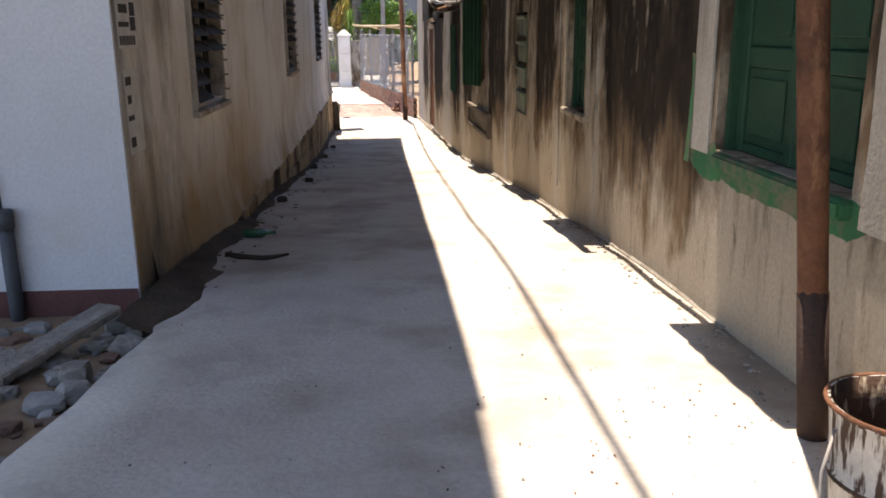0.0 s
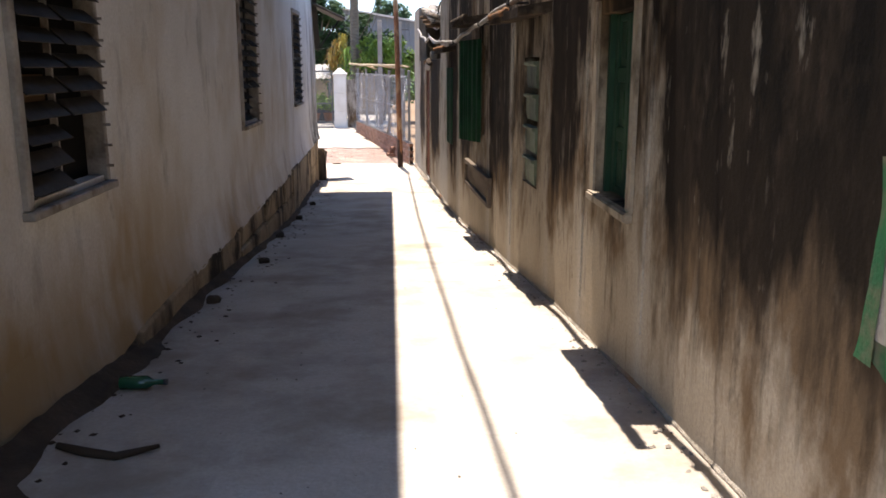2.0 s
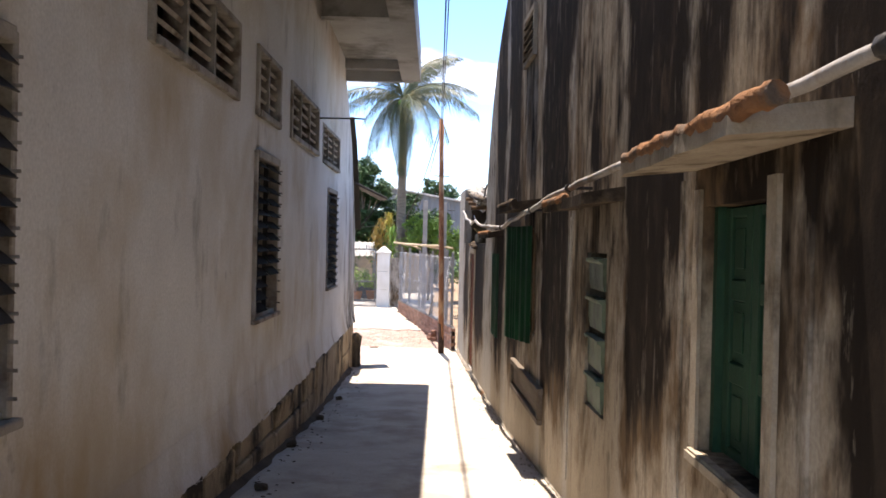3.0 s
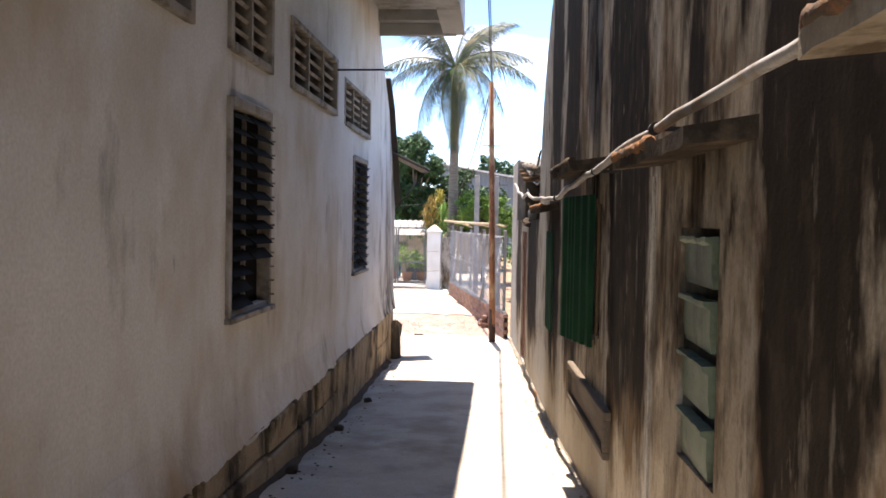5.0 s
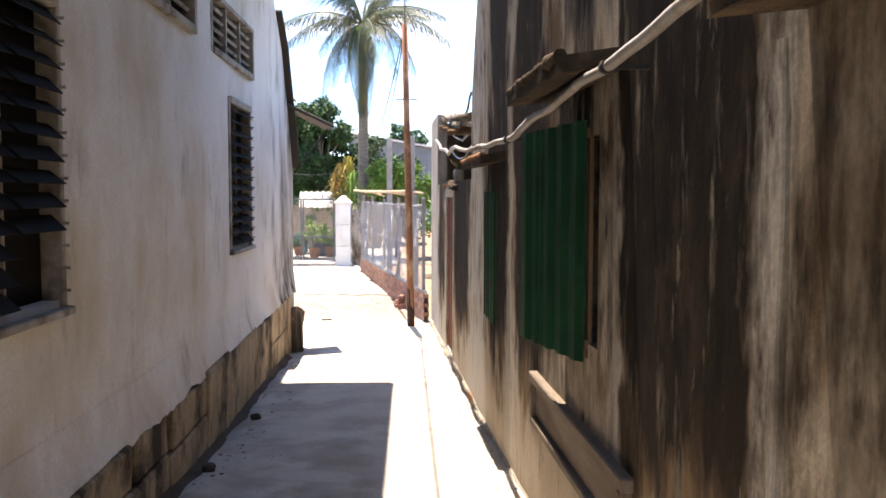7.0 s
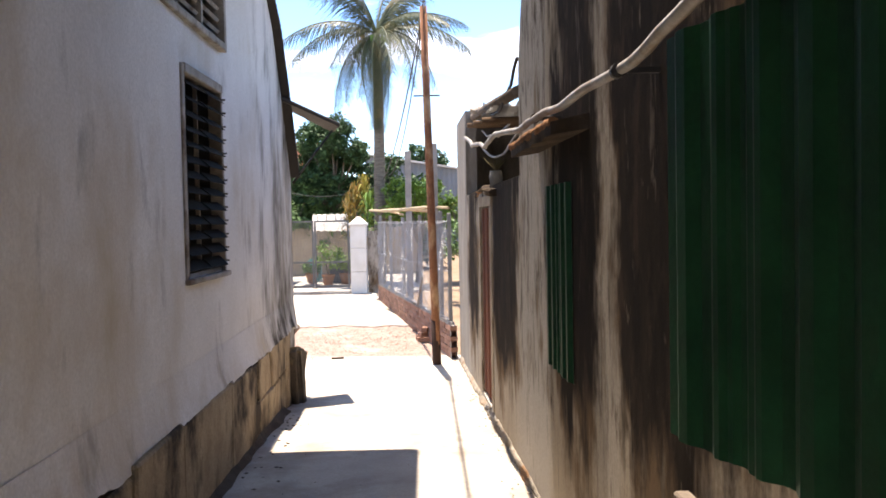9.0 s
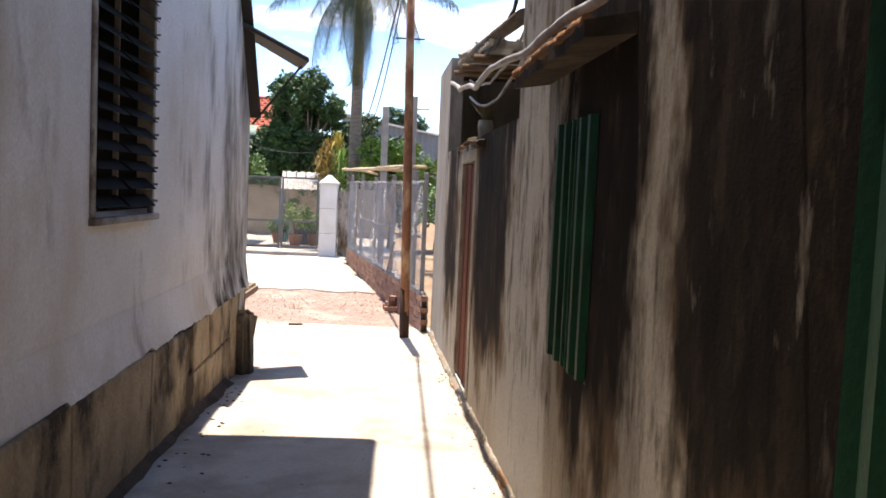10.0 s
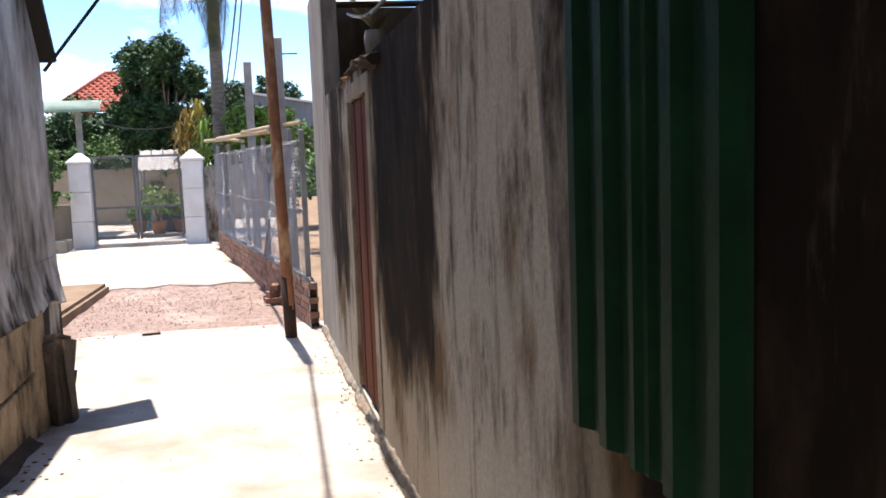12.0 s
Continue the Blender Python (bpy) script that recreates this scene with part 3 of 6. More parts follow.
def overhang():
    bm = bmesh.new()
    box(bm, (-7, 3.0, 4.78), (0.46, 17.3, 4.9))
    part_slab = bm
    slab_ob = tagged(part("ceiling_overhang", part_slab, SOFFIT), "grey plastered concrete soffit of the overhang above the alley", "ceiling", kind="structure")
    bm = bmesh.new()
    near, far = 0.73, 0.58
    for x0, x1, z0 in ((-0.32, 0.0, 4.46),):
        v = [(near + x0, 3.0), (near + x1, 3.0), (far + x1, 17.5), (far + x0, 17.5)]
        lo = [bm.verts.new((x, y, z0)) for x, y in v]
        hi = [bm.verts.new((x, y, 5.0)) for x, y in v]
        bm.faces.new(lo[::-1])
        bm.faces.new(hi)
        for i in range(4):
            j = (i + 1) % 4
            bm.faces.new((lo[i], lo[j], hi[j], hi[i]))
    tagged(part("trim_overhang_edge", bm, SOFFIT), "concrete edge beam of the overhang", "beam", kind="structure")
    bm = bmesh.new()
    box(bm, (-0.86, 17.24, 4.62), (0.46, 17.4, 4.78))
    box(bm, (-0.86, 17.4, 4.44), (0.46, 17.5, 4.9))
    for n, y in enumerate((6.5, 10.1, 13.65)):
        cross = bmesh.new()
        box(cross, (-0.58, y, 4.53), (0.42, y + 0.2, 4.779))
        tagged(part(f"trim_overhang_beam_{n + 1}", cross, SOFFIT), "concrete cross beam under the overhang", "beam", kind="structure")
    tagged(part("trim_overhang_end", bm, SOFFIT), "stepped concrete end beam of the overhang", "beam", kind="structure")


overhang()
slab("ceiling_yard_roof", (-3.2, -7, 6.9), (0.615, 3.5, 6.96), SOFFIT, "thin high roof shading the near yard", "roof")


def plinth():
    """Tan stone blocks at the foot of the wall, with ragged plaster above them."""
    base = empty("plinth", "weathered tan stone block plinth with ragged plaster above", "wall", kind="structure", at=(-0.6, 12, -0.4))
    rnd = random.Random(4)
    y = 4.6
    while y < 19.1:
        length = rnd.uniform(0.7, 1.5)
        y1 = min(y + length, 19.15)
        low = gz(y1) - 0.25
        top = 0.10 + rnd.uniform(-0.02, 0.03)
        courses = 1 if top - gz(y1) < 0.42 or rnd.random() < 0.6 else 2
        for c in range(courses):
            z0 = low if c == 0 else (low + 0.25 + (top - low - 0.25) * 0.52)
            z1 = top if c == courses - 1 else (low + 0.25 + (top - low - 0.25) * 0.52 - 0.012)
            shift = 0.12 if c else 0.0
            bm = bmesh.new()
            out = rnd.uniform(0.05, 0.075)
            box(bm, (-0.12, y + 0.007 + shift - 12, z0 + 0.4), (out, y1 - 0.007 + shift * 0.0 - 12, z1 + 0.4))
            bmesh.ops.bevel(bm, geom=bm.edges[:], offset=0.014, segments=1, affect="EDGES")
            for v in bm.verts:
                v.co += Vector((xl(v.co.y + 12) + 0.6 + 0.022 * noise.noise(v.co * 6), 0.02 * noise.noise(v.co * 5 + Vector((4, 0, 0))), 0.02 * noise.noise(v.co * 5 + Vector((0, 0, 6)))))
            part("stone", bm, STONE_PLINTH, base)
        y = y1
    bm = bmesh.new()
    cells = 260
    tops, lows = [], []
    for i in range(cells + 1):
        y = 4.0 + (19.85 - 4.0) * i / cells
        rag = 0.09 + 0.06 * noise.noise(Vector((y * 2.6, 0, 0))) + 0.03 * noise.noise(Vector((y * 11, 5, 0)))
        tops.append((bm.verts.new((xl(y) + 0.003 + 0.6, y - 12, 0.42 + 0.4)), bm.verts.new((xl(y) + 0.03 + 0.6, y - 12, 0.2 + 0.4)), bm.verts.new((xl(y) + 0.058 + 0.6, y - 12, rag + 0.4)), bm.verts.new((xl(y) - 0.02 + 0.6, y - 12, rag - 0.015 + 0.4))))
    for a, b in zip(tops, tops[1:]):
        for k in range(3):
            bm.faces.new((a[k], a[k + 1], b[k + 1], b[k])).smooth = k == 0
    part("plaster_skirt", bm, GREY_PLASTER, base, "ragged lower edge of the stained plaster")


plinth()
for lo, hi in (((-0.74, 19.05, -0.95), (-0.53, 19.32, -0.1)), ((-0.9, 19.3, -0.95), (-0.6, 19.62, -0.42))):
    bm = bmesh.new()
    box(bm, lo, hi)
    bmesh.ops.bevel(bm, geom=bm.edges[:], offset=0.04, segments=2, affect="EDGES")
    bmesh.ops.subdivide_edges(bm, edges=bm.edges[:], cuts=2)
    for v in bm.verts:
        v.co += Vector((noise.noise(v.co * 6), noise.noise(v.co * 6 + Vector((9, 0, 0))), noise.noise(v.co * 5 + Vector((0, 9, 0))))) * 0.075
    tagged(part("corner_stone", bm, DARK_STONE), "dark weathered stone block at the house corner foot", "stone", group="corner stones")


def louvre_window(number, y0, y1, z0, z1, drop=(), glass=None):
    """A glass louvre window: outer frame, sill, mid bar, two columns of tilted blades."""
    x = xl((y0 + y1) / 2)
    w = empty(f"window_{number}", "louvre window with dark glass blades in a grey painted frame", "window", kind="structure", at=(x, y0, z0))
    wy, hz = y1 - y0, z1 - z0
    for name, lo, hi in (("side_frame", (-0.14, -0.045, -0.03), (0.03, 0.008, hz + 0.045)), ("side_frame", (-0.14, wy - 0.008, -0.03), (0.022, wy + 0.03, hz + 0.045)), ("top_frame", (-0.14, 0.013, hz - 0.01), (0.037, wy - 0.013, hz + 0.056)), ("sill", (-0.14, -0.056, -0.07), (0.052, wy + 0.056, -0.031))):
        bm = bmesh.new()
        box(bm, lo, hi)
        bmesh.ops.bevel(bm, geom=bm.edges[:], offset=0.006, segments=1, affect="EDGES")
        part(name, bm, FRAME_GREY, w)
    bm = bmesh.new()
    box(bm, (-0.06, wy / 2 - 0.008, -0.03), (-0.03, wy / 2 + 0.008, hz - 0.01))
    part("mid_bar", bm, FRAME_GREY, w)
    # added black sheet: the room's darkness is put in as colour
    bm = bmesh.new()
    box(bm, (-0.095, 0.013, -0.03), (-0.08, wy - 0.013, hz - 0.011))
    part("inner_board", bm, INTERIOR_BLACK, w, "black sheet standing in for the unlit room inside")
    n = 13
    mesh = None
    for c in range(2):
        for k in range(n):
            if (c, k) in drop:
                continue
            zc = hz * (k + 0.5) / n
            if mesh is None:
                bm = bmesh.new()
                box(bm, (-0.052, 0.02, -0.0025), (0.05, wy / 2 - 0.01, 0.0025))
                first = part("blade", bm, glass or LOUVRE_DARK, w)
                mesh = first.data
                ob = first
            else:
                ob = new("blade", mesh)
                ob.parent = w
            ob.matrix_local = pose(0.0 + 0.012 * (c == 1), c * (wy / 2 - 0.01), zc, 0, 41 + 4 * math.sin(k * 2.1 + c), 0)
    bm = bmesh.new()
    for k in range(n):
        box(bm, (-0.03, wy - 0.01, hz * (k + 0.5) / n - 0.010), (0.055, wy - 0.006, hz * (k + 0.5) / n + 0.004))
    part("blade_clips", bm, FRAME_GREY, w)
    return w


w1 = louvre_window(1, *LEFT_WINDOWS[0], drop={(1, 0), (1, 1), (1, 2)}, glass=LOUVRE_GLASS)
bm = bmesh.new()
box(bm, (-0.078, 0.22, 0.34), (-0.066, 0.45, 0.52))
bmesh.ops.bevel(bm, geom=bm.edges[:], offset=0.003, segments=1, affect="EDGES")
part("patch_board", bm, WOOD, w1, "tan board patch behind the blades")
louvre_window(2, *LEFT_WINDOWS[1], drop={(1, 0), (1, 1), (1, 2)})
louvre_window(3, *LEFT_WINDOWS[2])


def wall_vent(y0, y1, z0, z1, columns):
    x = xl((y0 + y1) / 2)
    w = empty("wall_vent", "concrete louvre vent block high in the white wall", "vent", group="high vents", at=(x, y0, z0))
    wy, hz = y1 - y0, z1 - z0
    for name, lo, hi in (("side_frame", (-0.16, -0.05, -0.04), (0.03, 0.012, hz + 0.04)), ("side_frame", (-0.16, wy - 0.012, -0.04), (0.03, wy + 0.05, hz + 0.04)), ("top_frame", (-0.16, 0.013, hz - 0.008), (0.032, wy - 0.013, hz + 0.04)), ("bottom_frame", (-0.16, 0.013, -0.045), (0.045, wy - 0.013, 0.01))):
        bm = bmesh.new()
        box(bm, lo, hi)
        bmesh.ops.bevel(bm, geom=bm.edges[:], offset=0.005, segments=1, affect="EDGES")
        part(name, bm, FRAME_GREY, w)
    cw = wy / columns
    for c in range(1, columns):
        bm = bmesh.new()
        box(bm, (-0.14, c * cw - 0.02, 0.011), (0.012, c * cw + 0.02, hz - 0.009))
        part("mullion", bm, FRAME_GREY, w)
    mesh = None
    for c in range(columns):
        for k in range(5):
            if mesh is None:
                bm = bmesh.new()
                box(bm, (-0.07, 0.012, -0.014), (0.055, cw - 0.021, 0.014))
                ob = part("slat", bm, FRAME_GREY, w)
                mesh = ob.data
            else:
                ob = new("slat", mesh)
                ob.parent = w
            ob.matrix_local = pose(-0.06, c * cw + 0.005, hz * (k + 0.5) / 5, 0, 36, 0)


for v in LEFT_VENTS:
    wall_vent(*v)

# ---- the old house ----
EAST_HOLES = [(2.16, 3.28, 0.98, 2.02), (5.72, 6.40, 0.89, 1.86), (7.98, 8.56, 0.66, 1.65), (10.75, 11.32, 0.85, 1.80)]
holed_wall("wall_east", -8, 12.5, -1.2, 5.6, xr, 0.25, EAST_HOLES, MOULD_PLASTER, "old plaster house wall streaked black with mould")
slab("wall_east_back", (6, -8, -1), (6.2, 15.85, 5.6), MOULD_PLASTER, "plain rear wall of the old house")


def gable_end():
    """The far end of the old house, its top edge falling in a curve."""
    curve = ((12.5, 5.6), (13.0, 5.1), (13.6, 4.78), (14.2, 4.5), (14.75, 4.15), (15.2, 3.7), (15.55, 3.2), (15.8, 2.65), (15.85, 2.5))
    bm = bmesh.new()
    outline = ((12.5, -1.2), (15.85, -1.2)) + curve[::-1]
    front = [bm.verts.new((xr(y), y, z)) for y, z in outline]
    back = [bm.verts.new((xr(y) + 0.25, y, z)) for y, z in outline]
    bm.faces.new(front)
    bm.faces.new(back[::-1])
    for i in range(len(front)):
        j = (i + 1) % len(front)
        bm.faces.new((front[j], front[i], back[i], back[j]))
    bmesh.ops.recalc_face_normals(bm, faces=bm.faces[:])
    tagged(part("wall_east_gable", bm, MOULD_PLASTER), "mouldy plaster end of the old house under a curved falling top", "wall", kind="structure")
    bm = bmesh.new()
    rows = [[bm.verts.new((x, y, z + dz)) for x, dz in ((1.98, -0.02), (6.0, -0.02), (6.0, -0.1), (1.98, -0.1))] for y, z in curve]
    for a, b in zip(rows, rows[1:]):
        for k in range(4):
            bm.faces.new((a[k], b[k], b[(k + 1) % 4], a[(k + 1) % 4]))
    bmesh.ops.recalc_face_normals(bm, faces=bm.faces[:])
    tagged(part("ceiling_gable", bm, SOFFIT), "curved cement roof of the old house end", "ceiling", kind="structure")


gable_end()
slab("wall_east_end", (1.95, 15.6, -1), (6, 15.84, 2.4), MOULD_PLASTER, "plain end wall of the old house")
slab("ceiling_old_house", (2.0, -8, 5.6), (6.2, 12.5, 5.75), SOFFIT, "plain roof slab of the old house", "ceiling")


def bands():
    """Raised plaster bands beside the openings."""
    n = 0
    for y0, y1, z0, z1 in ((5.40, 5.45, 0.35, 2.0), (6.62, 6.67, 0.2, 1.98), (9.08, 9.13, 0.0, 1.9), (3.33, 3.56, 0.95, 2.1), (1.9, 2.1, 0.9, 2.1)):
        n += 1
        bm = bmesh.new()
        rows = []
        for i in range(24):
            z = z0 + (z1 - z0) * i / 23
            a = y0 + 0.012 * noise.noise(Vector((n, z * 3, 0)))
            b = y1 + 0.012 * noise.noise(Vector((n, z * 3, 8)))
            rows.append([bm.verts.new((xr(a) + 0.02, a, z)), bm.verts.new((xr(a) - 0.009, a + 0.008, z)), bm.verts.new((xr(b) - 0.009, b - 0.008, z)), bm.verts.new((xr(b) + 0.02, b, z))])
        for r, q in zip(rows, rows[1:]):
            for k in range(3):
                bm.faces.new((r[k], q[k], q[k + 1], r[k + 1]))
        tagged(part(f"trim_band_{n}", bm, PALE_PLASTER if n > 3 else MOULD_PLASTER), "pale raised plaster band on the old wall", "trim", kind="structure")


bands()


def shutter_leaf(parent, y0, y1, z0, z1, x, rows, mat):
    """A panelled shutter leaf with stiles, rails and sunk panels."""
    leaf = new("shutter_leaf")
    leaf.empty_display_size = 0.1
    leaf.parent = parent
    w = 0.065
    pieces = [("stile", (x, y0, z0), (x + 0.035, y0 + w, z1)), ("stile", (x, y1 - w, z0), (x + 0.035, y1, z1))]
    zs = [z0 + (z1 - z0) * r for r in rows]
    for z in zs:
        pieces.append(("rail", (x + 0.002, y0 + w, max(z0, z - 0.04)), (x + 0.033, y1 - w, min(z1, z + 0.04))))
    for a, b in zip(zs, zs[1:]):
        pieces.append(("panel", (x + 0.014, y0 + w, a + 0.041), (x + 0.024, y1 - w, b - 0.041)))
        pieces.append(("raised_field", (x + 0.006, y0 + w + 0.035, a + 0.08), (x + 0.0135, y1 - w - 0.035, b - 0.08)))
    for name, lo, hi in pieces:
        bm = bmesh.new()
        box(bm, lo, hi)
        bmesh.ops.bevel(bm, geom=bm.edges[:], offset=0.005, segments=1, affect="EDGES")
        part(name, bm, mat, leaf)


def shutters(number, y0, y1, z0, z1, rows, label):
    w = empty(f"window_{number}", label, "window", kind="structure")
    x = xr((y0 + y1) / 2) + 0.07
    for lo, hi in (((x - 0.03, y0 + 0.004, z0), (x + 0.06, y0 + 0.045, z1)), ((x - 0.03, y1 - 0.045, z0), (x + 0.06, y1 - 0.004, z1))):
        bm = bmesh.new()
        box(bm, lo, hi)
        part("jamb", bm, GREEN_SHUTTER, w)
    mid = (y0 + y1) / 2
    shutter_leaf(w, y0 + 0.048, mid - 0.003, z0 + 0.005, z1 - 0.005, x, rows, GREEN_SHUTTER)
    shutter_leaf(w, mid + 0.003, y1 - 0.048, z0 + 0.005, z1 - 0.005, x, rows, GREEN_SHUTTER)
    return w


w4 = shutters(4, 2.16, 3.28, 0.98, 2.02, (0.0, 0.38, 1.0), "closed dark green panelled wooden window shutters")
bm = bmesh.new()
box(bm, (xr(2) - 0.05, 2.14, 0.915), (xr(2) + 0.2, 3.2, 0.978))
bmesh.ops.bevel(bm, geom=bm.edges[:], offset=0.012, segments=2, affect="EDGES")
part("sill", bm, GREEN_WORN, w4, "sill with worn green paint")
w5 = shutters(5, 5.72, 6.40, 0.89, 1.86, (0.0, 0.34, 0.67, 1.0), "closed narrow green panelled shutters in the mouldy wall")
bm = bmesh.new()
box(bm, (xr(6) - 0.045, 5.64, 0.835), (xr(6) + 0.2, 6.46, 0.888))
bmesh.ops.bevel(bm, geom=bm.edges[:], offset=0.01, segments=2, affect="EDGES")
part("sill", bm, TAN_SURROUND, w5, "tan plaster sill")
for y0, y1 in ((5.635, 5.715), (6.405, 6.485)):
    bm = bmesh.new()
    box(bm, (xr(6) - 0.018, y0, 0.889), (xr(6) + 0.06, y1, 1.93))
    part("surround", bm, TAN_SURROUND, w5)


def green_splash():
    """Brushed green paint round the foot of the nearest window."""
    bm = bmesh.new()
    rows = []
    for i in range(120):
        y = 2.0 + 1.62 * i / 119
        low = 0.845 + 0.05 * noise.noise(Vector((y * 4, 1, 0))) + 0.015 * noise.noise(Vector((y * 23, 1, 0)))
        high = 0.93 if 2.16 < y < 3.25 else 0.99 + 0.08 * noise.noise(Vector((y * 9, 3, 0)))
        fade = min(1.0, (y - 2.0) / 0.15, (3.62 - y) / 0.18)
        mid = 0.92
        rows.append((bm.verts.new((xr(y) - 0.004, y, mid + (low - mid) * fade)), bm.verts.new((xr(y) - 0.004, y, mid + (high - mid) * fade + 0.001))))
    for a, b in zip(rows, rows[1:]):
        bm.faces.new((a[0], a[1], b[1], b[0]))
    part("painted_band", bm, GREEN_WORN, w4, "brushed green paint on the plaster under the sill")
    bm = bmesh.new()
    rows = []
    for i in range(60):
        z = 0.88 + 0.5 * i / 59
        a = 3.545 + 0.012 * noise.noise(Vector((z * 5, 2, 0)))
        b = 3.60 + 0.05 * max(0.0, 1 - i / 22) + 0.02 * noise.noise(Vector((z * 6, 7, 0)))
        rows.append((bm.verts.new((xr(a) - 0.0115, a, z)), bm.verts.new((xr(b) - 0.004, b, z))))
    for a, b in zip(rows, rows[1:]):
        bm.faces.new((a[0], a[1], b[1], b[0]))
    part("painted_edge", bm, GREEN_WORN, w4, "brushed green paint up the window edge")


green_splash()


def concrete_vent():
    y0, y1, z0, z1 = EAST_HOLES[2]
    w = empty("louvre_vent", "broken green-painted concrete louvre vent in the old wall", "vent", at=(xr(8.27), y0, z0))
    rnd = random.Random(8)
    for k in range(4):
        bm = bmesh.new()
        pitch = (z1 - z0) / 4
        zb = pitch * k + 0.015
        n = 12
        rows = []
        for i in range(n + 1):
            y = 0.11 + (y1 - y0 - 0.12) * i / n
            jag = 0.010 * noise.noise(Vector((y * 17, k * 3.1, 0)))
            top = pitch * 0.80 + jag
            profile = ((0.012, 0.0), (0.004, pitch * 0.3), (0.004, top - 0.03), (-0.022, top - 0.016), (-0.022, top), (0.03, top + 0.004), (0.035, top - 0.05), (0.034, 0.0))
            rows.append([bm.verts.new((px, y, zb + pz)) for px, pz in profile])
        for p, q in zip(rows, rows[1:]):
            for i in range(8):
                bm.faces.new((p[i], p[(i + 1) % 8], q[(i + 1) % 8], q[i]))
        bm.faces.new(rows[0])
        bm.faces.new(rows[-1][::-1])
        bmesh.ops.recalc_face_normals(bm, faces=bm.faces[:])
        part("louvre", bm, GREEN_GREY, w)
    for y in (0.0, y1 - y0 - 0.03):
        bm = bmesh.new()
        box(bm, (0.01, y, 0), (0.2, y + 0.02, z1 - z0))
        part("side_frame", bm, MOULD_PLASTER, w)


concrete_vent()


def corrugated(name, width, height, pitch, depth, mat, label, at, turn, bottom_slope=0.0, frame=True):
    """An upright corrugated sheet, rising from its hinge edge, with a rail behind."""
    w = empty(name, label, "shutter", at=at)
    w.rotation_euler = (0, 0, turn)
    bm = bmesh.new()
    n = int(width / pitch * 8)
    rows = []
    for i in range(n + 1):
        u = width * i / n
        ph = (u / pitch) % 1.0
        d = depth * (1.0 if 0.32 < ph < 0.68 else (0.0 if ph < 0.18 or ph > 0.82 else 0.5))
        rows.append([bm.verts.new((-d - k * 0.0, u, -bottom_slope * (u / width) + 0.006 * noise.noise(Vector((u * 9, 0, 0))) if j == 0 else height * j / 3)) for j in range(4) for k in (0,)])
    for a, b in zip(rows, rows[1:]):
        for j in range(3):
            bm.faces.new((a[j], a[j + 1], b[j + 1], b[j]))
    bmesh.ops.solidify(bm, geom=bm.faces[:], thickness=0.002)
    part("sheet", bm, mat, w)
    for z in (0.06, height - 0.08):
        bm = bmesh.new()
        box(bm, (0.004, 0.01, z), (0.02, width - 0.01, z + 0.045))
        part("batten", bm, WOOD, w)
    for u in (0.012, width - 0.052):
        bm = bmesh.new()
        box(bm, (0.021, u, 0.02), (0.04, u + 0.03, height - 0.02))
        part("stile", bm, WOOD, w)
    return w


corrugated("corrugated_shutter", 0.97, 1.11, 0.19, 0.022, GREEN, "dark green corrugated metal shutter standing ajar on the old wall", (1.868, 10.9, 0.76), math.atan2(0.17, 0.95), 0.03)
corrugated("corrugated_shutter", 0.67, 1.10, 0.145, 0.022, GREEN, "closed dark green corrugated metal shutter with wooden edges", (xr(13.9) - 0.004, 13.93, 0.46), math.atan2(0.0405, 1))


def panel_frame():
    """A boarded wooden frame fixed low on the wall."""
    w = empty("wooden_hatch", "weathered grey wooden hatch frame fixed low on the wall", "hatch", at=(xr(11.2), 11.2, 0.3))
    w.rotation_euler = (0, 0, math.atan2(0.0405, 1))
    for name, lo, hi in (("top_rail", (-0.05, -1.0, 0.10), (0.01, 0.96, 0.16)), ("bottom_rail", (-0.045, -0.98, -0.16), (0.01, 0.94, -0.11)), ("end_post", (-0.046, 0.9, -0.109), (0.008, 0.95, 0.099)), ("end_post", (-0.046, -0.98, -0.109), (0.008, -0.92, 0.099)), ("board", (-0.015, -0.919, -0.109), (0.004, 0.899, 0.099))):
        bm = bmesh.new()
        box(bm, lo, hi)
        bmesh.ops.bevel(bm, geom=bm.edges[:], offset=0.008, segments=1, affect="EDGES")
        part(name, bm, WOOD_GREY, w)


panel_frame()


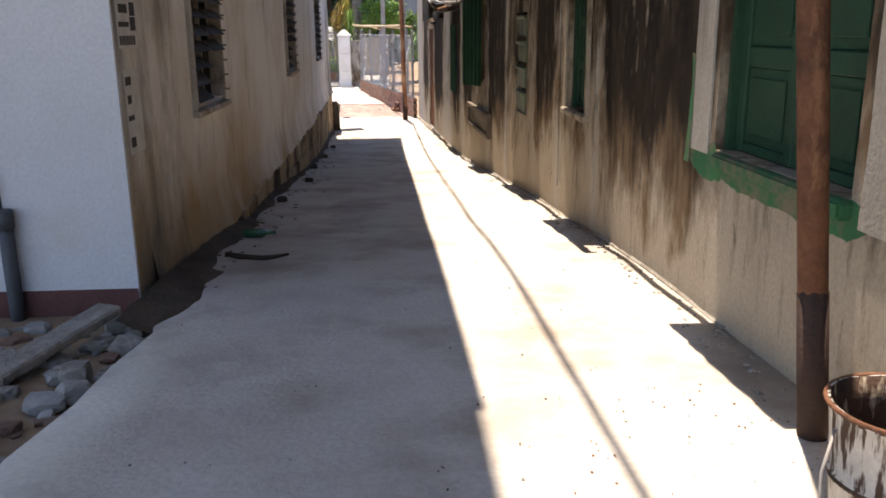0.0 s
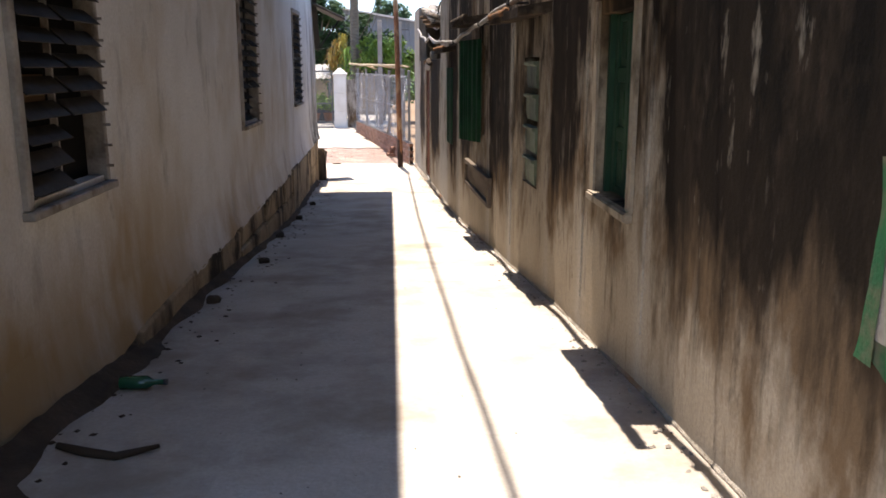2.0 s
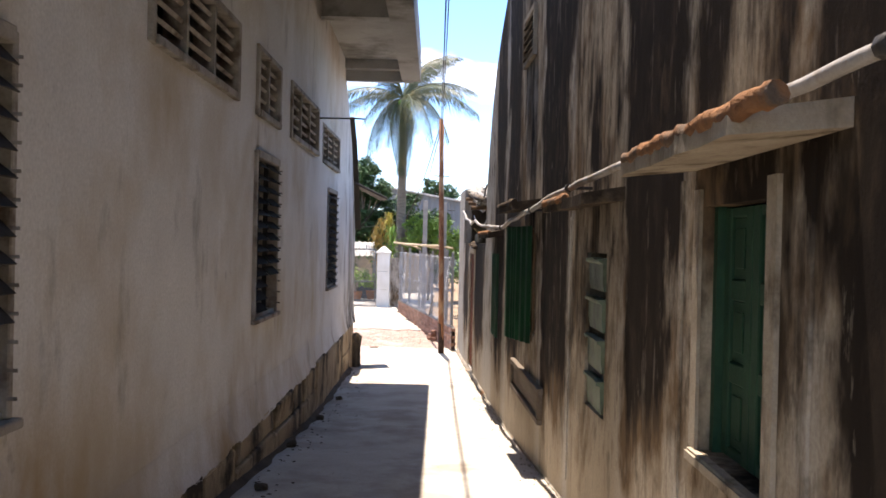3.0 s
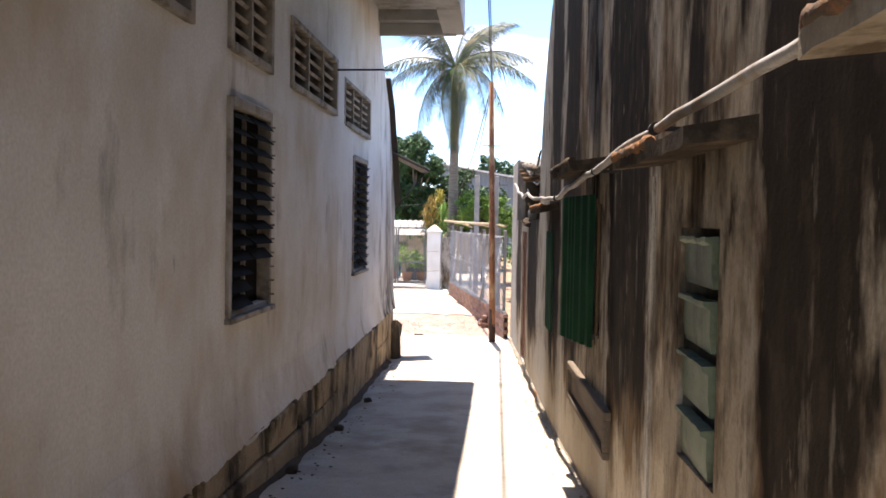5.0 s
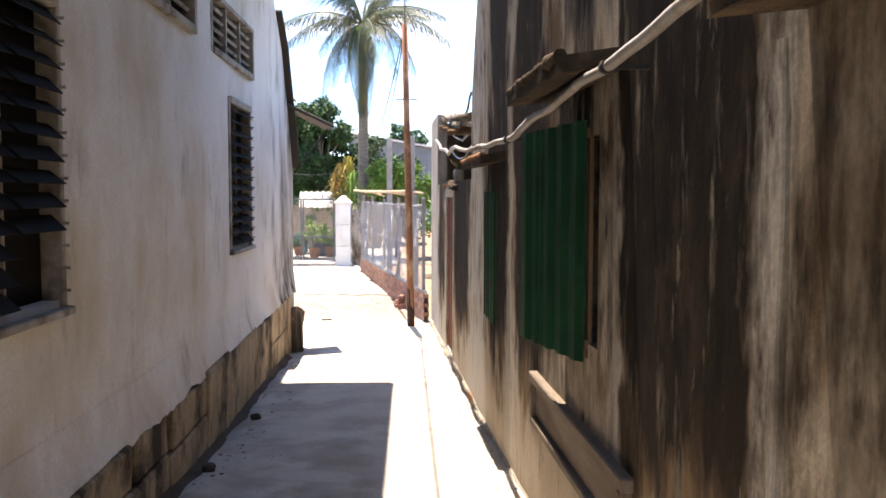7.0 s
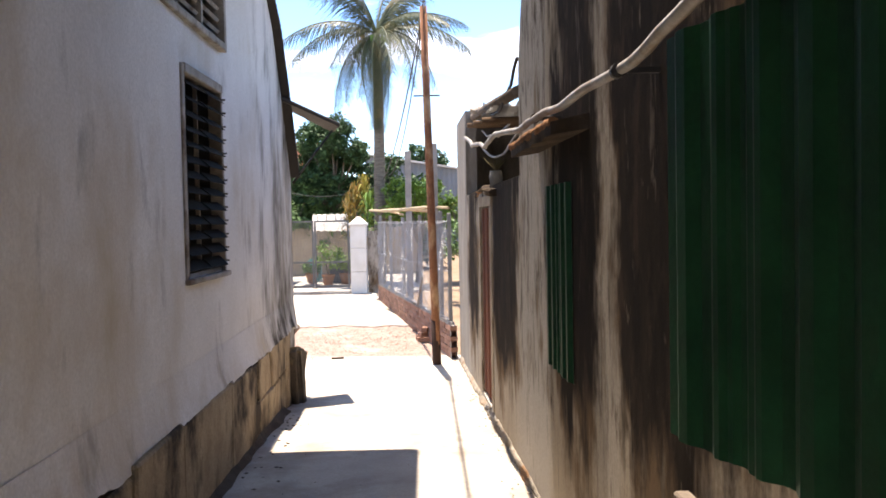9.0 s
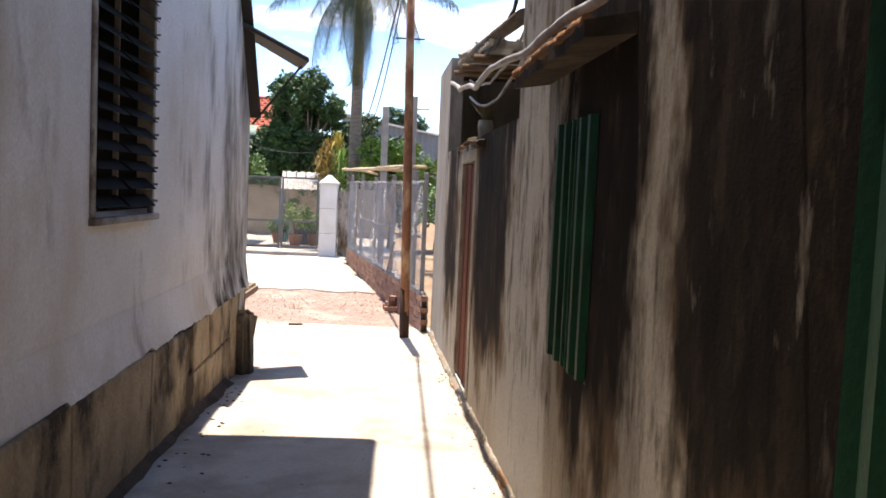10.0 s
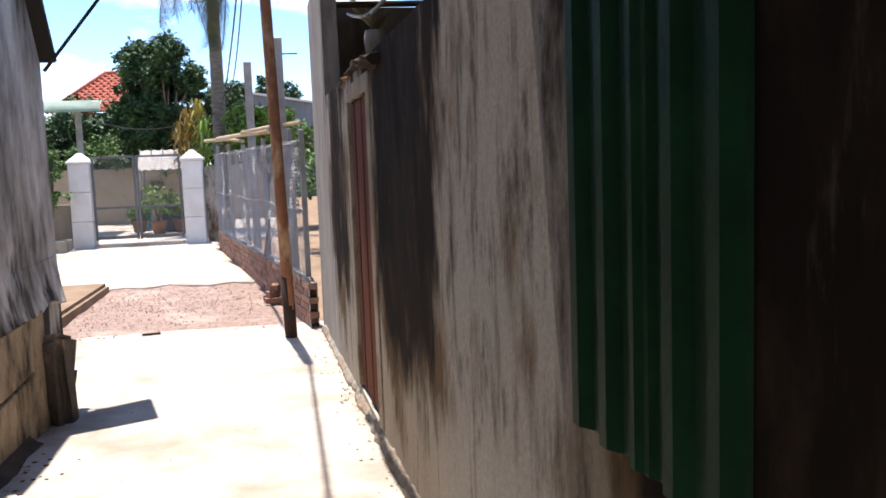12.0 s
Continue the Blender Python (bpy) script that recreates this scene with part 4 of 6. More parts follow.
def awning(y0, y1, reach, z, mat, lip_mat, label, lip_from=0.0):
    """A thin cast awning over an opening: sloping slab, ragged weathered lip, lighter soffit."""
    yc = (y0 + y1) / 2
    w = empty("window_awning", label, "awning", group="awnings of the old house", at=(xr(yc), yc, z))
    w.rotation_euler = (0, 0, math.atan2(0.0405, 1) if yc > 6.3 else 0)
    bm = bmesh.new()
    n = 14
    rows = []
    for i in range(n + 1):
        y = (y1 - y0) * (i / n - 0.5)
        r = reach + 0.02 * noise.noise(Vector((y * 5 + yc * 3, 0, 0)))
        rows.append([bm.verts.new(p) for p in ((0.03, y, 0.05), (-r, y, 0.0 + 0.01 * noise.noise(Vector((y * 8, yc, 0)))), (-r, y, -0.062 + 0.012 * noise.noise(Vector((y * 11, yc, 3)))), (0.03, y, -0.03))])
    for a, b in zip(rows, rows[1:]):
        for k in range(4):
            bm.faces.new((a[k], b[k], b[(k + 1) % 4], a[(k + 1) % 4]))
    bm.faces.new(rows[0])
    bm.faces.new(rows[-1][::-1])
    bmesh.ops.recalc_face_normals(bm, faces=bm.faces[:])
    part("slab", bm, mat, w)
    bm = bmesh.new()
    count = 44
    pts = [(-reach + 0.018 + 0.012 * noise.noise(Vector((i * 0.35, yc, 0))), (y1 - y0) * (lip_from + (1 - lip_from) * i / count - 0.5) * 0.98, 0.004 + 0.012 * noise.noise(Vector((i * 0.5, yc, 4)))) for i in range(count + 1)]
    tube(bm, pts, [0.028 + 0.007 * noise.noise(Vector((i * 0.23, yc, 7))) + 0.006 * noise.noise(Vector((i * 1.9, yc, 2))) for i in range(count + 1)], 9)
    for v in bm.verts:
        v.co += Vector((noise.noise(v.co * 21), 0, noise.noise(v.co * 19 + Vector((0, 7, 0))))) * 0.010
    part("lip", bm, lip_mat, w)


def high_vent():
    v = empty("wall_vent", "small dark slatted vent high in the old wall", "vent", at=(xr(11.35), 11.35, 3.75))
    v.rotation_euler = (0, 0, math.atan2(0.0405, 1))
    # the black backing paints a dark opening on the solid wall
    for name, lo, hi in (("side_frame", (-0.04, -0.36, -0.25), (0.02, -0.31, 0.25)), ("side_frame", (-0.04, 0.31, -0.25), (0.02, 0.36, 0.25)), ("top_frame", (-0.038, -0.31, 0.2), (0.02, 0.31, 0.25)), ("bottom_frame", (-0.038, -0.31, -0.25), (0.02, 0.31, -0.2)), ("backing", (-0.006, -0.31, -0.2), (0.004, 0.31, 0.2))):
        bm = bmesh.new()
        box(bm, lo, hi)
        part(name, bm, INTERIOR_BLACK if name == "backing" else TAN_SURROUND, v)
    mesh = None
    for k in range(5):
        if mesh is None:
            bm = bmesh.new()
            box(bm, (-0.035, -0.309, -0.006), (0.02, 0.309, 0.006))
            ob = part("slat", bm, TAN_SURROUND, v)
            mesh = ob.data
        else:
            ob = new("slat", mesh)
            ob.parent = v
        ob.matrix_local = pose(-0.022, 0, -0.16 + 0.08 * k, 0, -30, 0)


high_vent()
awning(2.3, 3.4, 0.30, 2.10, MOULD_PLASTER, MOULD_PLASTER, "mould-stained concrete awning above a green window")
awning(5.2, 6.5, 0.32, 2.045, TAN_SURROUND, RUST_TILE, "concrete awning with a rust-coloured ragged lip", -0.22)
awning(7.62, 9.0, 0.23, 1.98, AWNING_DARK, RUST_TILE, "dark concrete awning with an orange weathered lip", 0.45)
awning(10.35, 11.6, 0.28, 2.06, AWNING_DARK, AWNING_DARK, "dark mouldy concrete awning slab")
awning(13.5, 14.95, 0.19, 1.83, AWNING_DARK, RUST_TILE, "broken concrete awning with a ragged edge")


def conduit():
    bm = bmesh.new()
    line = ((3.2, 2.14), (4.5, 2.115), (5.0, 2.11), (5.9, 2.095), (7.15, 2.09), (8.45, 2.065), (9.46, 2.03), (10.1, 1.985), (10.9, 1.965), (11.6, 1.92), (12.4, 1.88), (13.4, 1.9), (14.2, 1.93), (14.9, 1.94), (15.6, 2.0), (16.2, 2.05), (16.9, 2.0), (17.4, 2.08), (18.2, 2.14), (19.0, 2.3))
    ys = np.interp(np.linspace(0, len(line) - 1, 90), range(len(line)), [a for a, _ in line])
    zs = np.interp(np.linspace(0, len(line) - 1, 90), range(len(line)), [b for _, b in line])
    tube(bm, [(xr(y) - 0.15 - 0.01 * math.sin(y * 5), y, z + 0.012 * noise.noise(Vector((y * 3, 0, 0)))) for y, z in zip(ys, zs)], 0.021, 8)
    w = empty("conduit_pipe", "pale grey plastic conduit pipe lying along the awnings", "pipe")
    part("pipe", bm, PVC, w)
    for y, z in ((4.75, 2.113), (8.45, 2.065), (10.1, 1.985), (12.4, 1.88), (14.2, 1.93)):
        bm = bmesh.new()
        tube(bm, [(xr(y) - 0.15, y - 0.025, z), (xr(y) - 0.15, y + 0.025, z)], 0.028, 8)
        box(bm, (xr(y) - 0.15, y - 0.008, z - 0.01), (xr(y) + 0.02, y + 0.008, z + 0.01))
        part("clip", bm, DARK_IRON, w)


conduit()


def mortar_foot():
    """Crumbly mortar squeezed along the joint of wall and paving."""
    bm = bmesh.new()
    rows = []
    for i in range(420):
        y = 3.0 + 19.4 * i / 419
        w = 0.045 + 0.035 * noise.noise(Vector((y * 2.2, 0, 0))) + 0.03 * noise.noise(Vector((y * 9, 0, 5)))
        h = 0.05 + 0.05 * noise.noise(Vector((y * 1.7, 3, 0))) + 0.03 * noise.noise(Vector((y * 11, 3, 5)))
        far = min(1.0, max(0.25, (y - 11) / 6))
        w, h = max(0.004, w * far), max(0.004, h * far)
        rows.append([bm.verts.new((xr(y) + dx, y, gz(y) + dz)) for dx, dz in ((0.01, h + 0.02), (-0.35 * w, h), (-0.8 * w, 0.55 * h), (-w, -0.02))])
    for p, q in zip(rows, rows[1:]):
        for k in range(3):
            bm.faces.new((p[k], q[k], q[k + 1], p[k + 1]))
    tagged(part("trim_mortar_foot", bm, MORTAR_FOOT), "crumbly grey mortar along the foot of the old wall", "trim", kind="structure")


mortar_foot()

# ---- the outhouse ----
DOOR = (18.02, 19.02, -0.62, 1.50)
holed_wall("wall_outhouse", 15.85, 20.9, -1.2, 1.70, xr, 0.15, [DOOR], MOULD_PLASTER, "low mouldy plaster wall of the outhouse")
holed_wall("wall_outhouse_end", 20.9, 22.6, -1.2, 2.85, xr, 0.15, [], PALE_PLASTER, "tall pale grey end of the outhouse wall")
slab("wall_outhouse_back", (2.9, 15.9, -1), (3.05, 22.6, 2.9), MOULD_PLASTER, "dark rear wall of the outhouse")
slab("wall_outhouse_north", (1.62, 22.45, -1), (2.9, 22.6, 2.8), PALE_PLASTER, "far wall of the outhouse")


def outhouse_details():
    d = empty("door_1", "tall narrow red-brown plank door of the outhouse", "door", kind="structure", at=(xr(18.5), 18.5, -0.6))
    d.rotation_euler = (0, 0, math.atan2(0.0405, 1))
    for k in range(5):
        bm = bmesh.new()
        box(bm, (0.012 + 0.006 * (k % 2), -0.475 + k * 0.19, 0.02), (0.075, -0.475 + k * 0.19 + 0.184, 2.09))
        bmesh.ops.bevel(bm, geom=bm.edges[:], offset=0.006, segments=1, affect="EDGES")
        part("plank", bm, RED_WOOD, d)
    for z in (0.3, 1.7):
        bm = bmesh.new()
        box(bm, (0.08, -0.47, z), (0.10, 0.47, z + 0.1))
        part("ledge", bm, RED_WOOD, d)
    for lo, hi in (((-0.012, -0.66, 0.0), (0.06, -0.505, 2.10)), ((-0.012, 0.505, 0.0), (0.06, 0.62, 2.10)), ((-0.014, -0.66, 2.102), (0.06, 0.62, 2.21))):
        bm = bmesh.new()
        box(bm, lo, hi)
        bmesh.ops.bevel(bm, geom=bm.edges[:], offset=0.006, segments=1, affect="EDGES")
        part("door_frame", bm, TAN_SURROUND, d, "pale plaster door surround")
    c = empty("door_canopy", "crumbling reddish mortar canopy over the outhouse door", "canopy", at=(xr(18.4), 18.4, 1.62))
    rnd = random.Random(3)
    for k, (ya, yb) in enumerate(((-1.0, 0.35), (0.36, 1.1), (1.11, 2.3))):
        bm = bmesh.new()
        rows = []
        for i in range(25):
            y = ya + (yb - ya) * i / 24
            mid = 0.09 * math.exp(-((y - 0.1) / 0.7) ** 2) - 0.01
            ring = []
            for q in range(9):
                a = q * math.tau / 9
                n = 1 + 0.55 * noise.noise(Vector((y * 7, q * 1.7, k * 4)))
                ring.append(bm.verts.new((0.045 + 0.095 * math.cos(a) * n, y, mid + 0.035 * math.sin(a) * n + 0.02 * noise.noise(Vector((y * 5, 0, 2))))))
            rows.append(ring)
        for p, s in zip(rows, rows[1:]):
            for q in range(9):
                bm.faces.new((p[q], p[(q + 1) % 9], s[(q + 1) % 9], s[q]))
        bm.faces.new(rows[0][::-1])
        bm.faces.new(rows[-1])
        part("mortar_lip", bm, (AWNING_DARK, RUST_TILE, AWNING_DARK)[k], c)
    r = empty("outhouse_roof", "sagging grey cement sheet roof with broken tiles on it", "roof", at=(2.2, 19.7, 2.62))
    r.rotation_euler = (0.10, 0, 0)
    for k in range(3):
        bm = bmesh.new()
        rows = []
        for i in range(33):
            u = i / 32
            y = -2.7 + k * 1.85 + 1.87 * u
            d = 0.025 * math.cos(u * math.tau * 9)
            rows.append([bm.verts.new((x, y, d + 0.02 * k - 0.12 * (x + 0.7) * 0.2 + 0.03 * noise.noise(Vector((x, y * 0.7, k))))) for x in (-0.62, 0.0, 0.85)])
        for a, b in zip(rows, rows[1:]):
            for j in range(2):
                bm.faces.new((a[j], a[j + 1], b[j + 1], b[j]))
        bmesh.ops.solidify(bm, geom=bm.faces[:], thickness=0.008)
        part("sheet", bm, CEMENT_SHEET, r)
    for k in range(4):
        bm = bmesh.new()
        y = -2.3 + k * 1.6
        tube(bm, [(-0.7, y, -0.09), (0.8, y, -0.07)], 0.035, 7)
        part("rafter", bm, WOOD, r)
    for k in range(26):
        bm = bmesh.new()
        bmesh.ops.create_icosphere(bm, subdivisions=1, radius=rnd.uniform(0.05, 0.12))
        for v in bm.verts:
            v.co = Vector((v.co.x * 1.3, v.co.y, v.co.z * 0.6)) * (1 + 0.4 * noise.noise(v.co * 11 + Vector((k, 0, 0))))
        ob = part("tile_shard", bm, CEMENT_SHEET if k % 2 else PALE_PLASTER, r)
        ob.matrix_local = pose(rnd.uniform(-0.6, -0.2), rnd.uniform(-2.4, 2.6), 0.06 + 0.02 * rnd.random(), rnd.uniform(-20, 20), rnd.uniform(-20, 20), rnd.uniform(0, 180))
    bm = bmesh.new()
    tube(bm, [(1.58, 22.0, 2.86), (1.62, 18.4, 2.55), (1.7, 16.0, 2.36)], [0.045, 0.05, 0.05], 8)
    tagged(part("timber_pole", bm, WOOD_GREY), "weathered grey timber pole lying at the roof edge", "pole")
    p = empty("flower_pot", "pale grey pot with a spiky dry plant on the wall", "pot", at=(xr(18.0) + 0.07, 18.0, 1.70))
    bm = bmesh.new()
    tube(bm, [(0, 0, 0), (0, 0, 0.02), (0, 0, 0.1), (0, 0, 0.16)], [0.045, 0.06, 0.07, 0.06], 12)
    part("pot", bm, PALE_PLASTER, p)
    bm = bmesh.new()
    for k in range(26):
        a, l = k * 2.399, rnd.uniform(0.12, 0.22)
        s = Vector((math.cos(a), math.sin(a), 0))
        b = Vector((0, 0, 0.15))
        q = s.cross(Vector((0, 0, 1))) * 0.012
        v = [bm.verts.new(b + q), bm.verts.new(b - q), bm.verts.new(b + s * l * 0.75 + Vector((0, 0, l * 0.8)))]
        bm.faces.new(v)
    part("plant", bm, DRY_LEAF, p)
    for k, (a, b, c2) in enumerate(((15.9, 18.4, 2.35), (16.0, 19.6, 2.0), (16.4, 20.6, 2.3))):
        bm = bmesh.new()
        tube(bm, [(xr(a + (b - a) * i / 14) + 0.1 * k, a + (b - a) * i / 14, c2 + 0.25 * ((i / 7 - 1) ** 2) + 0.05 * noise.noise(Vector((i * 0.7, k, 0)))) for i in range(15)], 0.014, 5)
        tagged(part("loose_cable", bm, PVC if k else DARK_IRON), "loose cable sagging along the outhouse roof", "cable", group="loose cables")


outhouse_details()

# ---- small things on the white house ----
bm = bmesh.new()
tube(bm, [(xl(13.6) - 0.05, 13.6, 3.23), (-0.1, 13.6, 3.235), (0.03, 13.6, 3.23)], 0.011, 6)
tagged(part("iron_rod", bm, DARK_IRON), "thin dark iron rod sticking out of the white wall", "rod")

aw = empty("sheet_awning", "dark rusted sheet awning on a strut at the house corner", "awning", at=(-0.66, 19.3, 2.7))
bm = bmesh.new()
top = [Vector(p) - Vector((-0.66, 19.3, 2.7)) for p in ((-0.74, 19.28, 2.86), (-0.84, 19.88, 2.86), (-0.24, 20.2, 2.56), (-0.08, 19.55, 2.56))]
va = [bm.verts.new(p) for p in top]
vb = [bm.verts.new(p - Vector((0, 0, 0.05))) for p in top]
bm.faces.new(va)
bm.faces.new(vb[::-1])
for i in range(4):
    bm.faces.new((va[i], va[(i + 1) % 4], vb[(i + 1) % 4], vb[i]))
bmesh.ops.bevel(bm, geom=bm.edges[:], offset=0.012, segments=1, affect="EDGES")
part("sheet", bm, DARK_IRON, aw)
bm = bmesh.new()
tube(bm, [(-0.06, 0.58, -0.84), (0.44, 0.72, -0.16)], 0.014, 6)
part("strut", bm, DARK_IRON, aw)
bm = bmesh.new()
tube(bm, [(-0.1, -0.32, 0.14), (-0.16, 0.6, 0.14)], 0.02, 6)
part("rail", bm, DARK_IRON, aw)

dp = empty("drain_pipe", "dark grey plastic drain pipe against the white end wall", "pipe", at=(-1.16, 3.69, 0.0))
bm = bmesh.new()
tube(bm, [(0, 0, -0.1), (0.0, 0, 0.66)], 0.035, 10)
part("pipe", bm, DARK_PLASTIC, dp)
bm = bmesh.new()
tube(bm, [(0, 0, 0.6), (0.0, 0, 0.69)], 0.043, 10)
part("socket", bm, DARK_PLASTIC, dp)
bm = bmesh.new()
tube(bm, [(-0.02, 0.03, 0.66), (-0.03, 0.03, 1.3), (-0.02, 0.03, 1.9)], 0.006, 5)
part("cord", bm, DARK_PLASTIC, dp)


def notice(y0, z0, w, h, label, rows):
    """A pasted paper notice; its writing is plain bars."""
    x = xl(y0) + 0.003
    n = empty("paper_notice", label, "notice", group="pasted notices", at=(x, y0, z0))
    bm = bmesh.new()
    box(bm, (0, 0, 0), (0.0025, w, h))
    part("paper", bm, PAPER, n)
    for a, b, c, d in rows:
        bm = bmesh.new()
        box(bm, (0.003, w * a, h * c), (0.0045, w * b, h * d))
        part("print_bar", bm, INK, n)


ROWS = [(0.06 + 0.11 * i, 0.15 + 0.11 * i, 0.80, 0.96) for i in range(8)] + [(0.12, 0.55, 0.56, 0.70), (0.06, 0.58, 0.34, 0.42), (0.68, 0.94, 0.52, 0.74), (0.66, 0.94, 0.28, 0.50)] + [(0.05 + 0.12 * i, 0.13 + 0.12 * i, 0.05, 0.20) for i in range(7)]
notice(3.80, 1.42, 0.30, 0.29, "pasted white paper notice with dark print", ROWS)
notice(3.80, 1.73, 0.30, 0.29, "pasted white paper notice with dark print", ROWS)
notice(3.80, 2.04, 0.30, 0.29, "pasted white paper notice with dark print", ROWS)
notice(3.82, 0.92, 0.24, 0.40, "faded half-torn paper notice pasted on the wall", [(0.05, 0.4, 0.82, 0.92), (0.1, 0.35, 0.6, 0.7), (0.05, 0.42, 0.4, 0.46), (0.08, 0.38, 0.08, 0.2)])

# ---- the near end of the alley ----
np_ = empty("steel_post", "tall rusty red-brown steel post by the old wall", "post", at=(1.93, 1.96, 0.2))
bm = bmesh.new()
tube(bm, [(0.005, 0, 0.0), (-0.1, 0, 1.0), (-0.2, 0, 1.95), (-0.35, 0, 3.4)], 0.042, 16)
part("shaft", bm, RUST, np_)
bm = bmesh.new()
tube(bm, [(0.01, 0, -0.05), (-0.02, 0, 0.24), (-0.052, 0, 0.545)], 0.0445, 16)
for v in bm.verts:
    if v.co.z > 0.5:
        v.co.z += 0.05 * noise.noise(Vector((v.co.x * 40, v.co.y * 40, 1)))
part("tarred_foot", bm, DARK_RUST, np_, "dark tarred foot of the post")


def bucket():
    b = empty("paint_bucket", "old white metal bucket with peeling paint and rust", "bucket", at=(1.835, 1.40, gz(1.40) - 0.01))
    bm = bmesh.new()
    prof = ((0.135, 0.0), (0.148, 0.10), (0.155, 0.17), (0.163, 0.178), (0.163, 0.19), (0.156, 0.197), (0.164, 0.27), (0.17, 0.345), (0.178, 0.352), (0.178, 0.362), (0.168, 0.362), (0.160, 0.30), (0.15, 0.15), (0.13, 0.02))
    rings = []
    for r, z in prof:
        rings.append([bm.verts.new((r * math.cos(k * math.tau / 40), r * math.sin(k * math.tau / 40), z + (0.004 * noise.noise(Vector((k * 0.4, z, 0)))))) for k in range(40)])
    for a, q in zip(rings, rings[1:]):
        for k in range(40):
            f = bm.faces.new((a[k], a[(k + 1) % 40], q[(k + 1) % 40], q[k]))
            f.smooth = True
            f.material_index = 1 if a is rings[3] or rings.index(a) > 9 else 0
    bm.faces.new(rings[-1]).material_index = 1
    part("shell", bm, (PEELING, BUCKET_RUST), b)
    bm = bmesh.new()
    pts = [(0.178 * math.cos(a), 0.178 * math.sin(a), 0.36) for a in [k * math.tau / 40 for k in range(41)]]
    tube(bm, pts, 0.006, 6, caps=False)
    part("rim", bm, RUST, b, "rusty rolled rim")
    bm = bmesh.new()
    tube(bm, [(-0.172, 0.0, 0.31), (-0.21, -0.03, 0.22), (-0.215, -0.05, 0.1), (-0.18, -0.06, 0.02)], 0.004, 5)
    part("handle", bm, PVC, b)


bucket()


def stone(name, size, seed, mat, at, label, category, group, turn=0):
    rnd = random.Random(seed)
    bm = bmesh.new()
    bmesh.ops.create_icosphere(bm, subdivisions=2, radius=0.5)
    cut = [rnd.random() for _ in range(3)]
    spin = Matrix.Rotation(rnd.uniform(0, 3), 3, Vector((rnd.random(), rnd.random(), 0.3)).normalized())
    for v in bm.verts:
        p = spin @ v.co
        k = 1 + 0.55 * noise.noise(p * 2.2 + Vector((seed * 3.7, 0, 0))) + 0.15 * noise.noise(p * 6 + Vector((0, seed, 0)))
        p = Vector([max(-0.30 - 0.08 * rough_side, min(0.36, c * k)) for c, rough_side in zip(p, cut)])
        v.co = Vector((p.x * size[0], p.y * size[1], p.z * size[2])) * 1.35
    ob = tagged(part(name, bm, mat), label, category, group=group)
    ob.matrix_world = pose(*at, rnd.uniform(-12, 12), rnd.uniform(-12, 12), turn)
    return ob


def rubble():
    rnd = random.Random(11)
    bm = bmesh.new()
    n = 30
    grid = []
    for i in range(n + 1):
        row = []
        for j in range(n + 1):
            x, y = -2.6 + 2.2 * i / n, -0.6 + 4.3 * j / n
            x = min(x, alley_left(y) + 0.02)
            h = 0.05 * noise.noise(Vector((x * 2, y * 2, 0))) + 0.04 * noise.noise(Vector((x * 7, y * 7, 0)))
            row.append(bm.verts.new((x, y, gz(y) - 0.10 + h - 0.06 * min(1.0, (alley_left(y) - x) * 2))))
        grid.append(row)
    for i in range(n):
        for j in range(n):
            bm.faces.new((grid[i][j], grid[i + 1][j], grid[i + 1][j + 1], grid[i][j + 1]))
    tagged(part("rubble_soil", bm, RUBBLE_SOIL), "broken earth and mortar dust beside the paving", "soil", kind="stuff")
    for k in range(240):
        y = rnd.uniform(1.2, 3.55)
        x = alley_left(y) - 0.04 - rnd.random() ** 1.4 * 1.2
        s = 0.03 + 0.11 * rnd.random() ** 1.6
        mat = (RUBBLE, RUBBLE, CEMENT_SHEET, BRICK_RUST)[rnd.randrange(4)]
        stone("rubble_piece", (s * rnd.uniform(0.9, 1.6), s, s * rnd.uniform(0.4, 0.8)), k, mat, (x, y, gz(y) - 0.06 - 0.05 * min(1.0, (alley_left(y) - x) * 2) + 0.35 * s), "broken lump of grey mortar rubble beside the paving" if mat is not BRICK_RUST else "broken piece of red brick in the rubble", "rubble", "rubble heap", rnd.uniform(0, 180))
    bm = bmesh.new()
    beam(bm, (-0.87, 2.75, gz(2.8) - 0.03), (-0.60, 3.36, gz(3.3) + 0.07), 0.13, 0.045)
    bmesh.ops.bevel(bm, geom=bm.edges[:], offset=0.01, segments=1, affect="EDGES")
    tagged(part("concrete_slab", bm, RUBBLE), "broken grey concrete strip lying on the rubble", "slab")


rubble()

bt = empty("bottle", "small green glass bottle lying by the wall", "bottle", at=(-0.29, 5.55, gz(5.55) + 0.035))
bm = bmesh.new()
tube(bm, [(-0.1, 0, 0), (-0.095, 0, 0), (0.03, 0.0, 0), (0.06, 0, 0), (0.11, 0, 0)], [0.02, 0.033, 0.033, 0.014, 0.013], 12)
part("body", bm, BOTTLE, bt)
bm = bmesh.new()
tube(bm, [(0.108, 0, 0), (0.125, 0, 0)], 0.015, 10)
part("cap", bm, DARK_PLASTIC, bt)
bm = bmesh.new()
tube(bm, [(-0.36, 4.74, gz(4.74) + 0.03), (-0.24, 4.70, gz(4.7) + 0.015), (-0.12, 4.66, gz(4.66) + 0.012), (0.02, 4.74, gz(4.74) + 0.02)], [0.014, 0.02, 0.018, 0.008], 7)
tagged(part("stick", bm, WOOD_DARK), "bent dark dry stick lying on the paving", "stick")


